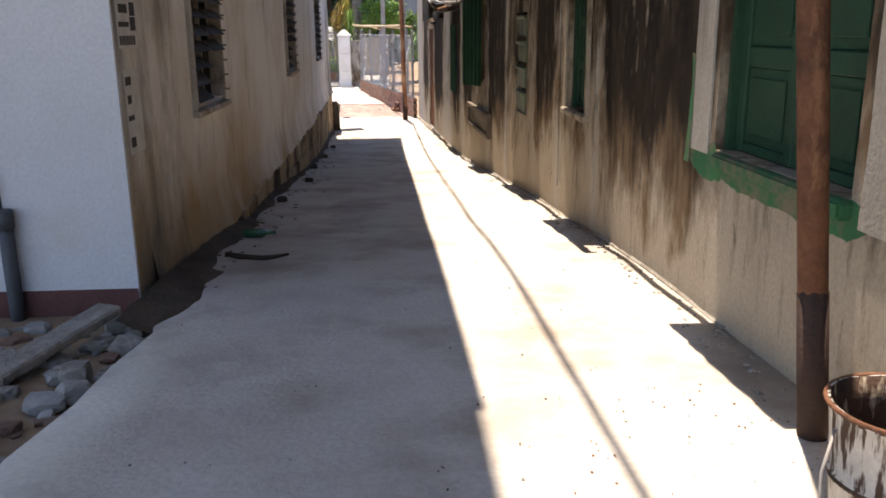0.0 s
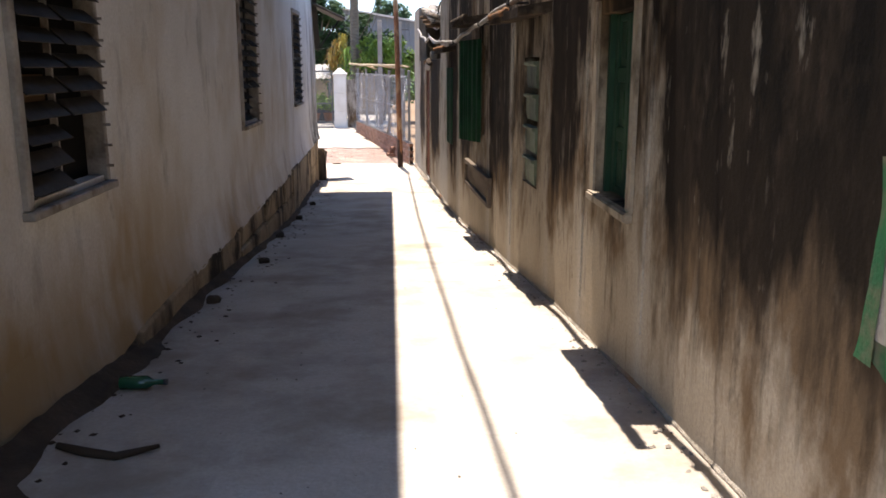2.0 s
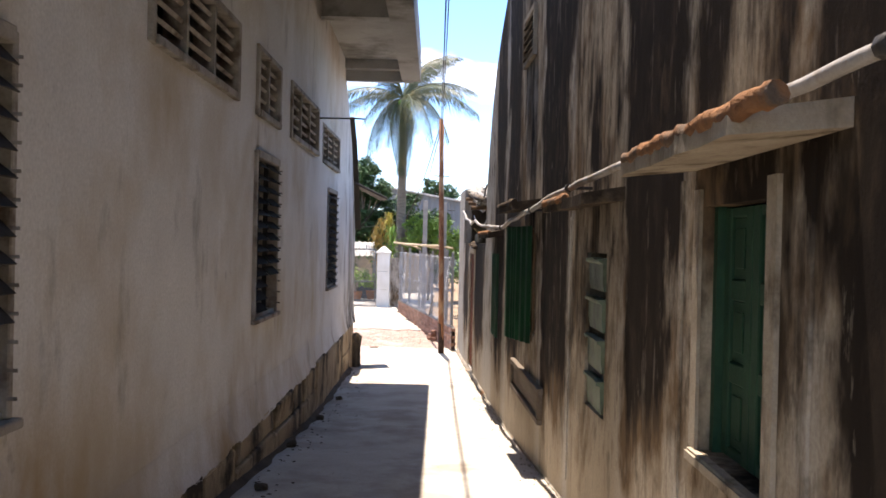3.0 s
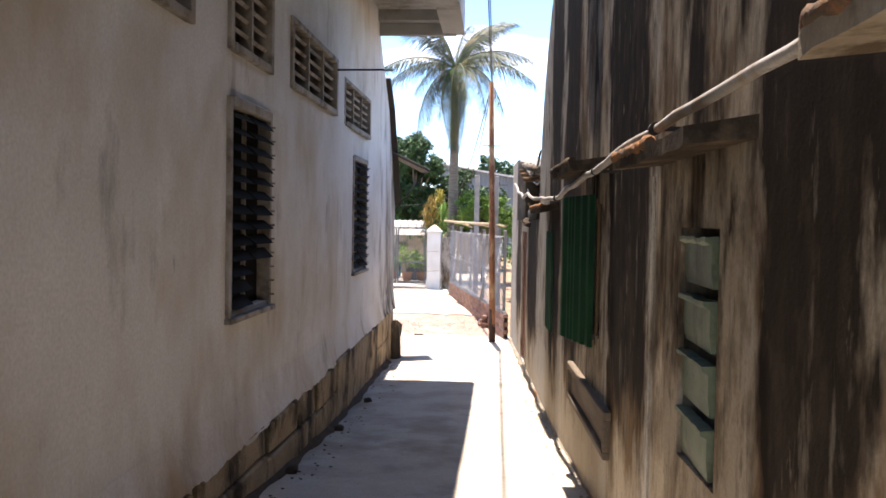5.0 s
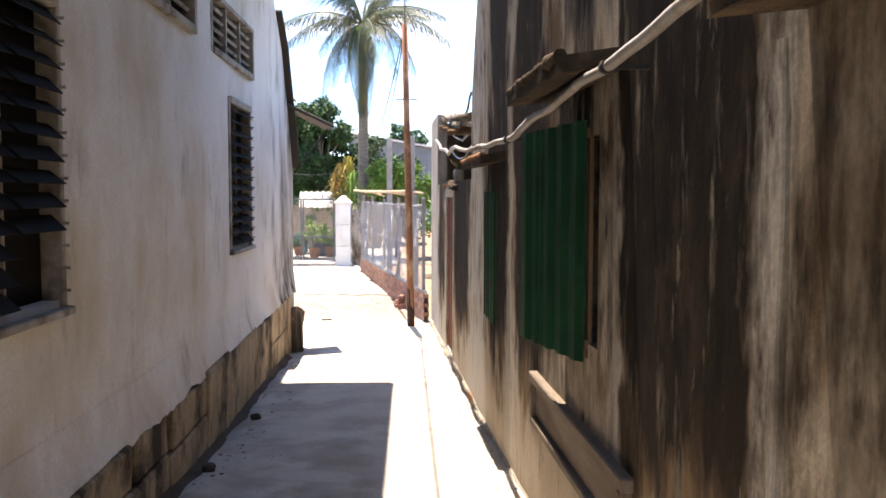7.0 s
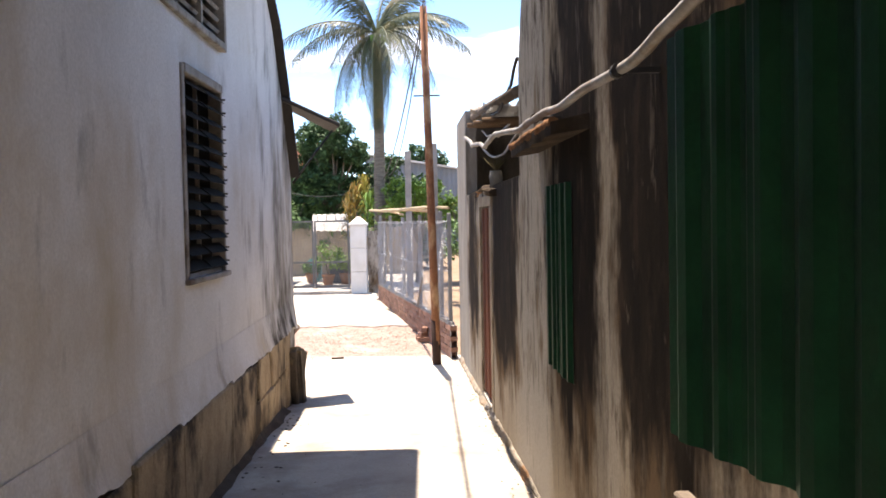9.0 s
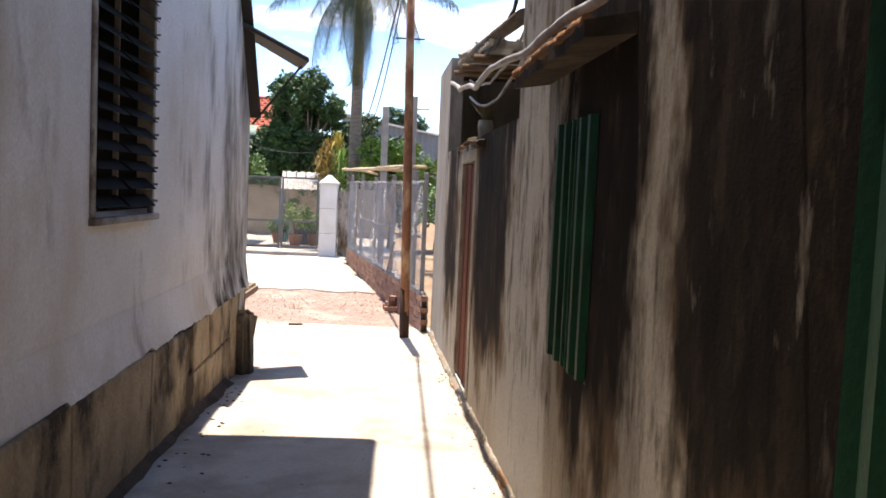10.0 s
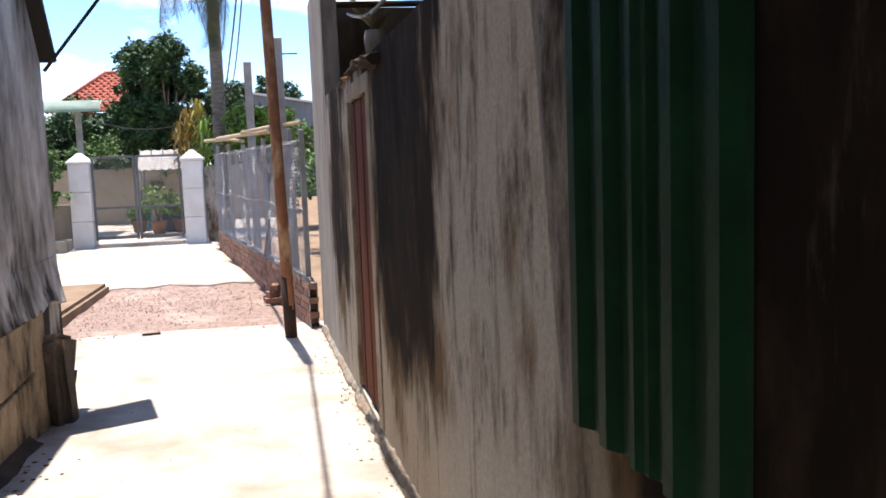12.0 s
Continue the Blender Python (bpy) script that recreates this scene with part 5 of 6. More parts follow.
def drift():
    """Soil and litter gathered at the foot of the white wall."""
    bm = bmesh.new()
    rows = []
    for i in range(150):
        y = 3.2 + 15.4 * i / 149
        w = (0.32 if y < 4.4 else 0.2 if y < 6.5 else 0.11) * (0.75 + 0.7 * noise.noise(Vector((y * 1.7, 2, 0))))
        w = max(0.05, w)
        row = []
        for j in range(5):
            u = j / 4
            h = (1 - u) ** 1.5 * 0.06 + 0.015 * noise.noise(Vector((y * 6, u * 3, 1)))
            row.append(bm.verts.new((xl(y) + 0.05 + w * u, y, gz(y) + (h if j < 4 else -0.008))))
        rows.append(row)
    for a, b in zip(rows, rows[1:]):
        for j in range(4):
            bm.faces.new((a[j], a[j + 1], b[j + 1], b[j])).smooth = True
    tagged(part("soil_drift", bm, DARK_SOIL), "dark soil gathered along the foot of the white wall", "soil", kind="stuff")


drift()


def scatter(name, count, seed, area, size, mat, label, flat=0.6):
    """Many small angular bits in one mesh."""
    rnd = random.Random(seed)
    verts, faces = [], []
    for _ in range(count):
        x, y = area(rnd)
        s = rnd.uniform(*size)
        z = gz(y) + 0.003
        a = rnd.uniform(0, math.tau)
        c, d = math.cos(a) * s, math.sin(a) * s
        h = s * flat
        b = len(verts)
        verts += [(x + c, y + d, z), (x - d * 0.7, y + c * 0.7, z), (x - c, y - d, z), (x + d * 0.8, y - c * 0.8, z), (x + rnd.uniform(-0.3, 0.3) * s, y, z + h), (x, y, z - h)]
        for i in range(4):
            faces += [(b + i, b + (i + 1) % 4, b + 4), (b + (i + 1) % 4, b + i, b + 5)]
    me = bpy.data.meshes.new(name)
    me.from_pydata(verts, [], faces)
    me.materials.append(mat)
    return tagged(new(name, me), label, "litter", kind="stuff")


scatter("pebbles", 320, 5, lambda r: (lambda y: (r.uniform(alley_left(y) + 0.1, xr(y) - 0.05), y))(r.uniform(0.5, 22.5)), (0.003, 0.009), RUBBLE, "small pebbles strewn on the paving")
scatter("wall_crumbs", 420, 6, lambda r: (lambda y: (xr(y) - abs(r.gauss(0, 0.09)) - 0.02, y))(r.uniform(0.5, 22.0)), (0.004, 0.02), PALE_PLASTER, "crumbs of plaster along the foot of the old wall")
scatter("dry_leaves", 160, 7, lambda r: (lambda y: (xl(y) + 0.15 + abs(r.gauss(0, 0.16)), y))(r.uniform(3.9, 18.5)), (0.008, 0.026), WOOD_DARK, "dry leaf scraps by the white wall", 0.25)
scatter("gravel_stones", 2600, 9, lambda r: (r.uniform(-5, 1.2), min(27.2, max(22.75, r.gauss(24.9, 1.25)))), (0.006, 0.018), GRAVEL, "loose reddish gravel stones")
scatter("sand_crumbs", 160, 12, lambda r: (min(1.9, r.gauss(1.55, 0.3)), r.uniform(1.1, 2.4)), (0.002, 0.007), BRICK_RUST, "brick crumbs on the paving by the bucket")
for k, (x, y) in enumerate(((-0.30, 9.35), (-0.38, 7.55), (-0.42, 11.3), (-0.42, 13.2), (-0.40, 14.9))):
    stone("dark_stone", (0.1, 0.08, 0.06), 40 + k, DARK_SOIL, (x, y, gz(y) + 0.025), "dark clod of earth lying by the white wall", "stone", "clods by the wall")
bm = bmesh.new()
box(bm, (-0.1, -0.02, 0), (0.1, 0.02, 0.02))
bm_ob = tagged(part("wood_scrap", bm, WOOD_DARK), "flat dark scrap of wood on the paving edge", "scrap")
bm_ob.matrix_world = pose(-0.55, 22.75, gz(22.75) + 0.005, 0, 0, 8)

# ---- pole and wires ----
pl = empty("utility_pole", "leaning rusty steel pole carrying wires", "pole", at=(1.04, 22.1, -0.83))
bm = bmesh.new()
tube(bm, [(0, 0, -0.1), (-0.035, -0.22, 1.75), (-0.07, -0.45, 3.5), (-0.105, -0.7, 5.24)], [0.064, 0.06, 0.056, 0.05], 12)
part("shaft", bm, RUST_PALE, pl)
bm = bmesh.new()
tube(bm, [(-0.27, -0.52, 4.0), (0.11, -0.52, 4.0)], 0.012, 6)
part("cross_bar", bm, DARK_IRON, pl)
bm = bmesh.new()
tube(bm, [(0, 0, -0.1), (-0.02, -0.09, 0.7)], [0.068, 0.066], 12)
part("foot", bm, DARK_RUST, pl)
p2 = empty("concrete_post", "slim grey concrete post behind the pole", "post", at=(1.06, 24.0, -0.8))
bm = bmesh.new()
box(bm, (-0.05, -0.05, 0), (0.05, 0.05, 3.5))
bmesh.ops.bevel(bm, geom=bm.edges[:], offset=0.01, segments=1, affect="EDGES")
part("shaft", bm, CEMENT_SHEET, p2)
bm = bmesh.new()
tube(bm, [(-0.06, 0, 3.3), (0.24, 0, 3.3)], 0.01, 6)
part("bracket", bm, DARK_IRON, p2)
p3 = empty("concrete_post", "tall square grey concrete post rising behind the fence", "post", at=(0.46, 28.85, -0.7))
bm = bmesh.new()
box(bm, (-0.07, -0.07, 0), (0.07, 0.07, 3.68))
bmesh.ops.bevel(bm, geom=bm.edges[:], offset=0.012, segments=1, affect="EDGES")
part("shaft", bm, CEMENT_SHEET, p3)


def wire(points, radius, label, sag=0.0):
    bm = bmesh.new()
    line = []
    for a, b in zip(points, points[1:]):
        a, b = Vector(a), Vector(b)
        for i in range(16):
            u = i / 16
            line.append(a.lerp(b, u) - Vector((0, 0, sag * 4 * u * (1 - u))))
    line.append(Vector(points[-1]))
    tube(bm, line, radius, 5)
    return tagged(part("overhead_wire", bm, DARK_IRON), label, "wire", group="overhead wires")


wire([(0.935, 21.42, 4.36), (1.025, 9.5, 4.42), (1.095, 5.0, 4.45), (1.115, -8, 4.7)], 0.0105, "thick black overhead cable running along the alley", 0.06)
wire([(0.96, 21.40, 4.30), (1.055, 9.5, 4.36), (1.12, 5.0, 4.40), (1.14, -8, 4.65)], 0.008, "thin black overhead cable beside the thick one", 0.09)
wire([(0.93, 21.45, 4.34), (-0.45, 34.5, 2.6)], 0.014, "black cable hanging from the pole toward the gate", 0.35)
wire([(0.93, 21.45, 4.25), (-0.25, 33.6, 2.7)], 0.011, "black cable hanging from the pole toward the gate", 0.6)
wire([(-4.6, 41.0, 2.6), (-0.8, 36.6, 2.55)], 0.012, "thin cable strung between the tree and the palm", 0.3)

# ---- fence ----
FA, FB = 22.62, 31.3


def brick_wall():
    w = empty("brick_wall_1", "low red brick fence wall with a crumbling mortar top", "wall", kind="structure", at=(0.43, 27, -0.8))
    rnd = random.Random(21)
    bl, bh = 0.22, 0.085
    mesh = []
    for k in range(4):
        bm = bmesh.new()
        box(bm, (-0.055, -bl / 2 + 0.006, -bh / 2 + 0.006), (0.055, bl / 2 - 0.006, bh / 2 - 0.006))
        for v in bm.verts:
            v.co += Vector((rnd.uniform(-1, 1), rnd.uniform(-1, 1), rnd.uniform(-1, 1))) * 0.003
        me = bpy.data.meshes.new("brick")
        bm.to_mesh(me)
        bm.free()
        me.materials.append(BRICK)
        mesh.append(me)
    a = math.atan2(0.195, 1)
    for c in range(6):
        y = FA + (0.11 if c % 2 else 0.0)
        while y < FB:
            top = -0.30 - 0.0 * y
            z = top - bh * (c + 0.5)
            if z > gz(y) - 0.06:
                ob = new("brick", mesh[rnd.randrange(4)])
                ob.parent = w
                ob.matrix_local = Matrix.Translation((fence_x(y) - 0.43, y - 27, z + 0.8)) @ pose(rnd.uniform(-0.006, 0.006), 0, 0, 0, 0, math.degrees(a) + rnd.uniform(-0.8, 0.8))
            y += bl * math.cos(a)
    bm = bmesh.new()
    rows = []
    for i in range(2):
        y = (FA - 0.1, FB + 0.1)[i]
        rows.append([bm.verts.new((fence_x(y) - 0.43 + dx, y - 27, z + 0.8)) for dx, z in ((-0.046, -1.1), (-0.046, -0.302), (0.046, -0.302), (0.046, -1.1))])
    for k in range(3):
        bm.faces.new((rows[0][k], rows[0][k + 1], rows[1][k + 1], rows[1][k]))
    part("mortar", bm, MORTAR, w)
    for k in range(40):
        y = FA + 0.1 + (FB - FA - 0.2) * k / 39
        bm = bmesh.new()
        bmesh.ops.create_icosphere(bm, subdivisions=1, radius=0.07)
        for v in bm.verts:
            v.co = Vector((v.co.x * 0.9, v.co.y * 1.7, v.co.z * 0.55)) * (1 + 0.5 * noise.noise(v.co * 12 + Vector((k * 2, 0, 0))))
        ob = part("mortar_lump", bm, MORTAR, w)
        ob.location = (fence_x(y) - 0.43, y - 27, 0.8 - 0.285)


brick_wall()


def fence():
    f = empty("wire_fence", "chain-link fence on concrete posts above a low brick wall", "fence", at=(0.43, 27, -0.3))

    def at(y, z, dx=0.0):
        return (fence_x(y) - 0.43 + dx, y - 27, z + 0.3)

    posts = [22.85, 23.5, 25.5, 27.5, 29.4, 31.2]
    for i, y in enumerate(posts):
        bm = bmesh.new()
        lean = 0.02 * math.sin(i * 2.3)
        beam(bm, at(y, -0.31, 0.02), at(y + lean, 1.48 + 0.04 * math.sin(i * 1.7), 0.02), 0.068, 0.068)
        bmesh.ops.bevel(bm, geom=bm.edges[:], offset=0.01, segments=1, affect="EDGES")
        part("post", bm, POST_WHITE, f)
    bm = bmesh.new()
    height, pitch = 1.62, 0.09
    y = FA - height
    run = math.cos(math.atan2(0.195, 1))
    k = 0
    while y < FB + height:
        for sign in (1, -1):
            pts = []
            y0, y1 = (y, y + height * run) if sign > 0 else (y + height * run, y)
            for i in range(9):
                u = i / 8
                yy = y0 + (y1 - y0) * u
                if FA <= yy <= FB:
                    bulge = 0.04 * noise.noise(Vector((yy * 1.5, u * 2, 0)))
                    pts.append(at(yy, -0.26 + height * u, -0.05 + bulge))
            if len(pts) > 1:
                tube(bm, pts, 0.003, 3, caps=False)
        y += pitch
        k += 1
    tagged(part("chain_link", bm, GALVANISED, f), kind="stuff")
    for z in (-0.2, 0.55, 1.33):
        bm = bmesh.new()
        tube(bm, [at(FA + (FB - FA) * i / 24, z + 0.03 * noise.noise(Vector((i * 0.8, z, 0))), -0.05) for i in range(25)], 0.006, 4)
        part("line_wire", bm, GALVANISED, f)
    bm = bmesh.new()
    tube(bm, [at(25.3, -0.25, -0.08), at(24.6, 0.35, -0.1)], 0.018, 6)
    part("brace", bm, POST_WHITE, f)
    for k, (ya, za, yb, zb, r) in enumerate(((31.9, 1.66, 27.5, 1.50, 0.035), (29.6, 1.62, 24.4, 1.53, 0.04), (26.3, 1.60, 22.9, 1.56, 0.03))):
        bm = bmesh.new()
        tube(bm, [(fence_x(ya) - 0.15, ya, za), (fence_x((ya + yb) / 2) + 0.06, (ya + yb) / 2, (za + zb) / 2 + 0.03), (fence_x(yb) + 0.03, yb, zb)], [r, r * 0.9, r * 0.75], 8)
        tagged(part("bamboo_pole", bm, BAMBOO), "pale bamboo pole laid along the fence top", "pole", group="bamboo poles")


fence()
for k, (x, y, z, t) in enumerate(((0.80, 24.35, 0.03, 10), (0.86, 24.5, 0.03, 60), (0.82, 24.4, 0.115, 35), (0.78, 24.6, 0.03, -20), (0.84, 24.45, 0.2, 80))):
    bm = bmesh.new()
    box(bm, (-0.11, -0.055, -0.04), (0.11, 0.055, 0.04))
    bmesh.ops.bevel(bm, geom=bm.edges[:], offset=0.008, segments=1, affect="EDGES")
    b = tagged(part("loose_brick", bm, BRICK), "loose dark red brick stacked by the fence", "brick", group="loose bricks")
    b.matrix_world = pose(x, y, gz(y) + z + 0.02, 0, 0, t)
slab("dirt_bank", (-3.2, 22.4, -1), (-1.75, 26.5, -0.66), DIRT, "low cut bank of tan earth beside the paving", "bank", 0.05)


# ---- gate ----
def pillar(x):
    p = empty("gate_pillar", "white plastered square gate pillar with a pointed cap", "pillar", group="gate pillars", at=(x + 0.23, 33.04, -0.66))
    for k, (z0, z1) in enumerate(((0, 0.62), (0.625, 1.28), (1.285, 1.92))):
        bm = bmesh.new()
        box(bm, (-0.225, -0.225, z0), (0.225, 0.225, z1))
        bmesh.ops.bevel(bm, geom=bm.edges[:], offset=0.012, segments=1, affect="EDGES")
        part("block", bm, WHITE_PAINT, p)
    bm = bmesh.new()
    box(bm, (-0.26, -0.26, 1.921), (0.26, 0.26, 1.985))
    bmesh.ops.bevel(bm, geom=bm.edges[:], offset=0.012, segments=1, affect="EDGES")
    base = [bm.verts.new((sx * 0.235, sy * 0.235, 1.985)) for sx, sy in ((-1, -1), (1, -1), (1, 1), (-1, 1))]
    tip = [bm.verts.new((sx * 0.04, sy * 0.04, 2.17)) for sx, sy in ((-1, -1), (1, -1), (1, 1), (-1, 1))]
    for i in range(4):
        bm.faces.new((base[i], base[(i + 1) % 4], tip[(i + 1) % 4], tip[i]))
    bm.faces.new(tip)
    part("cap", bm, WHITE_PAINT, p)


pillar(-1.32)
pillar(-3.78)


def gate_leaf(x0, x1, spikes):
    g = empty("gate_leaf", "grey steel gate leaf with a wire mesh panel", "gate", group="gate leaves", at=(x0, 33.0, -0.5))
    w, h = x1 - x0, 1.92
    for name, lo, hi in (("stile", (0, -0.02, 0), (0.05, 0.02, h)), ("stile", (w - 0.05, -0.02, 0), (w, 0.02, h)), ("top_rail", (0.05, -0.02, h - 0.05), (w - 0.05, 0.02, h)), ("mid_rail", (0.05, -0.02, 0.72), (w - 0.05, 0.02, 0.77)), ("bottom_rail", (0.05, -0.02, 0.02), (w - 0.05, 0.02, 0.09))):
        bm = bmesh.new()
        box(bm, lo, hi)
        part(name, bm, GATE_GREY, g)
    bm = bmesh.new()
    n = int(w / 0.045)
    for i in range(1, n):
        x = 0.05 + (w - 0.1) * i / n
        box(bm, (x - 0.003, -0.003, 0.09), (x + 0.003, 0.003, h - 0.05))
    for i in range(1, 40):
        z = 0.09 + (h - 0.14) * i / 40
        box(bm, (0.05, -0.008, z - 0.003), (w - 0.05, -0.0045, z + 0.003))
    part("wire_mesh", bm, GATE_GREY, g)
    for i in range(spikes):
        bm = bmesh.new()
        x = 0.1 + (w - 0.2) * i / max(1, spikes - 1)
        tube(bm, [(x, 0, h), (x, 0, h + 0.1), (x, 0, h + 0.16)], [0.012, 0.012, 0.002], 6)
        part("spike", bm, GATE_GREY, g)


gate_leaf(-3.31, -2.36, 0)
gate_leaf(-2.34, -1.36, 4)
slab("gate_sill", (-3.3, 32.75, -0.72), (-1.35, 33.2, -0.58), CONCRETE, "raised concrete sill under the gate", "sill", 0.02)
slab("wall_boundary", (-9, 33.0, -0.8), (-3.79, 33.2, 0.35), PALE_PLASTER, "low pale boundary wall beside the gate")
slab("wall_boundary_right", (-0.84, 33.1, -0.8), (-0.4, 33.3, 1.1), MOULD_PLASTER, "dark boundary wall between the gate pillar and the fence")
slab("planter_kerb", (-4.4, 32.0, -0.75), (-3.75, 32.7, -0.40), PALE_PLASTER, "low concrete planter edge by the gate", "kerb", 0.02)


# ---- the courtyard and the distance ----
slab("wall_courtyard", (-7, 40.9, -0.7), (0.6, 41.1, 1.15), TAN_WALL, "tan rendered wall at the back of the courtyard")


def tin_canopy():
    c = empty("tin_canopy", "small white sheet metal canopy on posts in the courtyard", "canopy", at=(-2.5, 38, 1.2))
    bm = bmesh.new()
    rows = []
    for i in range(25):
        x = -0.55 + 1.3 * i / 24
        d = 0.018 * math.cos(i * math.pi / 2)
        rows.append([bm.verts.new((x, -0.6, -0.12 + d)), bm.verts.new((x - 0.15, 0.8, 0.45 + d))])
    for a, b in zip(rows, rows[1:]):
        bm.faces.new((a[0], b[0], b[1], a[1]))
    bmesh.ops.solidify(bm, geom=bm.faces[:], thickness=0.01)
    part("sheet", bm, WHITE_PAINT, c)
    for x, y, h in ((-0.5, -0.55, -0.13), (0.7, -0.55, -0.13), (-0.6, 0.7, 0.38), (0.55, 0.7, 0.38)):
        bm = bmesh.new()
        tube(bm, [(x, y, -1.85), (x, y, h)], 0.03, 8)
        part("post", bm, GATE_GREY, c)


tin_canopy()
slab("storage_box", (-2.35, 36.4, -0.6), (-1.2, 37.2, 0.1), DARK_PLASTIC, "dark low crate standing in the courtyard", "crate", 0.02, "")
slab("water_tank", (-3.2, 37.2, -0.6), (-2.75, 37.6, 0.15), TEAL, "faded teal plastic tub in the courtyard", "tub", 0.06, "")


def leaf_cloud(bm, centre, radius, count, size, rnd, squash=0.8, shell=0.55):
    """Many small bent leaves round a centre, thicker toward the outside."""
    for _ in range(count):
        while True:
            p = Vector((rnd.uniform(-1, 1), rnd.uniform(-1, 1), rnd.uniform(-1, 1)))
            if shell * rnd.random() < p.length < 1:
                break
        o = Vector(centre) + Vector((p.x, p.y, p.z * squash)) * radius
        d = Vector((rnd.gauss(0, 1), rnd.gauss(0, 1), rnd.gauss(-0.25, 0.7))).normalized()
        s = d.cross(Vector((rnd.gauss(0, 0.4), rnd.gauss(0, 0.4), 1))).normalized()
        l = size * rnd.uniform(0.7, 1.3)
        w = l * 0.28
        n = s.cross(d) * l * 0.12
        a, b, c, e = (bm.verts.new(o), bm.verts.new(o + d * l * 0.5 + s * w + n), bm.verts.new(o + d * l), bm.verts.new(o + d * l * 0.5 - s * w + n))
        bm.faces.new((a, b, c))
        bm.faces.new((a, c, e))


def tree(at, trunk_h, clumps, leaf, per, seed, mat, label, name="tree", trunk_r=0.14):
    """A tapered trunk with limbs to each clump of the crown."""
    rnd = random.Random(seed)
    t = empty(name, label, "tree", at=at)
    bm = bmesh.new()
    fork = Vector((0.1, 0, trunk_h))
    tube(bm, [(0, 0, -0.2), (0.05, 0.02, trunk_h * 0.5), fork], [trunk_r, trunk_r * 0.8, trunk_r * 0.62], 9)
    part("trunk", bm, BARK, t)
    for c, r in clumps:
        bm = bmesh.new()
        c = Vector(c)
        m = fork.lerp(c, 0.5) + Vector((rnd.uniform(-0.15, 0.15), rnd.uniform(-0.15, 0.15), 0.1))
        tube(bm, [fork, m, c], [trunk_r * 0.45, trunk_r * 0.28, 0.02], 6)
        part("limb", bm, BARK, t)
    bm = bmesh.new()
    for c, r in clumps:
        for _ in range(9):
            d = Vector((rnd.gauss(0, 1), rnd.gauss(0, 1), rnd.gauss(0, 0.8))).normalized() * r * rnd.uniform(0.35, 1.0)
            leaf_cloud(bm, Vector(c) + d, r * rnd.uniform(0.3, 0.5), int(per * r), leaf, rnd)
    part("crown", bm, mat, t)
    return t


def crown(seed, n, spread, low, high, r):
    rnd = random.Random(seed)
    out = []
    for k in range(n):
        a = k * 2.399
        u = (k + 0.5) / n
        out.append(((spread * math.sqrt(u) * math.cos(a), spread * math.sqrt(u) * math.sin(a) * 0.8, low + (high - low) * (0.25 + 0.75 * rnd.random() * (1.1 - u * 0.6))), r * rnd.uniform(0.8, 1.2)))
    return out


tree((-3.05, 42.5, -0.6), 2.4, crown(1, 30, 1.4, 2.0, 6.3, 0.6), 0.17, 130, 2, LEAF_DARK, "dense dark green broadleaf tree behind the gate")
tree((-0.9, 43.5, -0.6), 1.6, crown(2, 10, 1.2, 1.9, 4.4, 0.55), 0.17, 80, 3, LEAF_DARK, "smaller dark green tree beside the palm")
tree((-4.7, 41.9, -0.6), 0.9, crown(3, 12, 1.5, 0.7, 3.2, 0.55), 0.14, 90, 4, LEAF_MID, "mid-green shrub crown over the courtyard wall", "shrub", 0.08)
tree((-2.7, 41.9, -0.6), 0.7, crown(4, 12, 1.5, 0.9, 3.0, 0.5), 0.14, 90, 5, LEAF_MID, "mid-green shrub crown over the courtyard wall", "shrub", 0.08)
tree((0.45, 36.2, -0.7), 1.3, crown(5, 12, 0.95, 1.8, 3.3, 0.42), 0.12, 110, 6, LEAF_BRIGHT, "bright yellow-green bush behind the fence", "shrub", 0.06)
tree((1.9, 37.0, -0.7), 1.0, crown(15, 9, 0.9, 1.6, 2.8, 0.42), 0.12, 100, 16, LEAF_BRIGHT, "bright green bush behind the fence", "shrub", 0.06)
tree((-6.6, 44.5, -0.6), 1.6, crown(6, 12, 1.7, 1.5, 4.2, 0.65), 0.17, 80, 7, LEAF_DARK, "dark green tree beside the red-roofed house")
tree((0.4, 62.0, -0.6), 4.6, crown(7, 9, 1.3, 5.0, 7.0, 0.55), 0.2, 70, 8, LEAF_DARK, "distant green tree behind the long shed")
tree((2.6, 30.5, -0.7), 0.8, crown(8, 10, 1.0, 0.6, 2.3, 0.45), 0.12, 100, 9, LEAF_MID, "green shrub growing behind the fence", "shrub", 0.06)
tree((-4.2, 32.6, -0.5), 0.7, crown(9, 7, 0.35, 0.6, 2.2, 0.26), 0.09, 140, 10, LEAF_MID, "leafy shrub beside the gate pillar", "shrub", 0.04)


def potted(at, h, r, seed, mat, label):
    rnd = random.Random(seed)
    p = empty("potted_plant", label, "plant", group="courtyard plants", at=at)
    bm = bmesh.new()
    tube(bm, [(0, 0, 0), (0, 0, 0.02), (0, 0, 0.3), (0, 0, 0.34), (0, 0, 0.34)], [0.12, 0.14, 0.2, 0.22, 0.17], 14)
    part("pot", bm, TERRACOTTA, p)
    bm = bmesh.new()
    for k in range(6):
        a = k * 1.05
        tube(bm, [(0, 0, 0.3), (math.cos(a) * r * 0.4, math.sin(a) * r * 0.4, h * 0.7)], [0.015, 0.006], 5)
    part("stems", bm, BARK, p)
    bm = bmesh.new()
    for k in range(10):
        a = k * 2.399
        leaf_cloud(bm, (math.cos(a) * r * 0.6, math.sin(a) * r * 0.6, h * (0.5 + 0.5 * rnd.random())), r * 0.45, 45, 0.11, rnd)
    part("leaves", bm, mat, p)


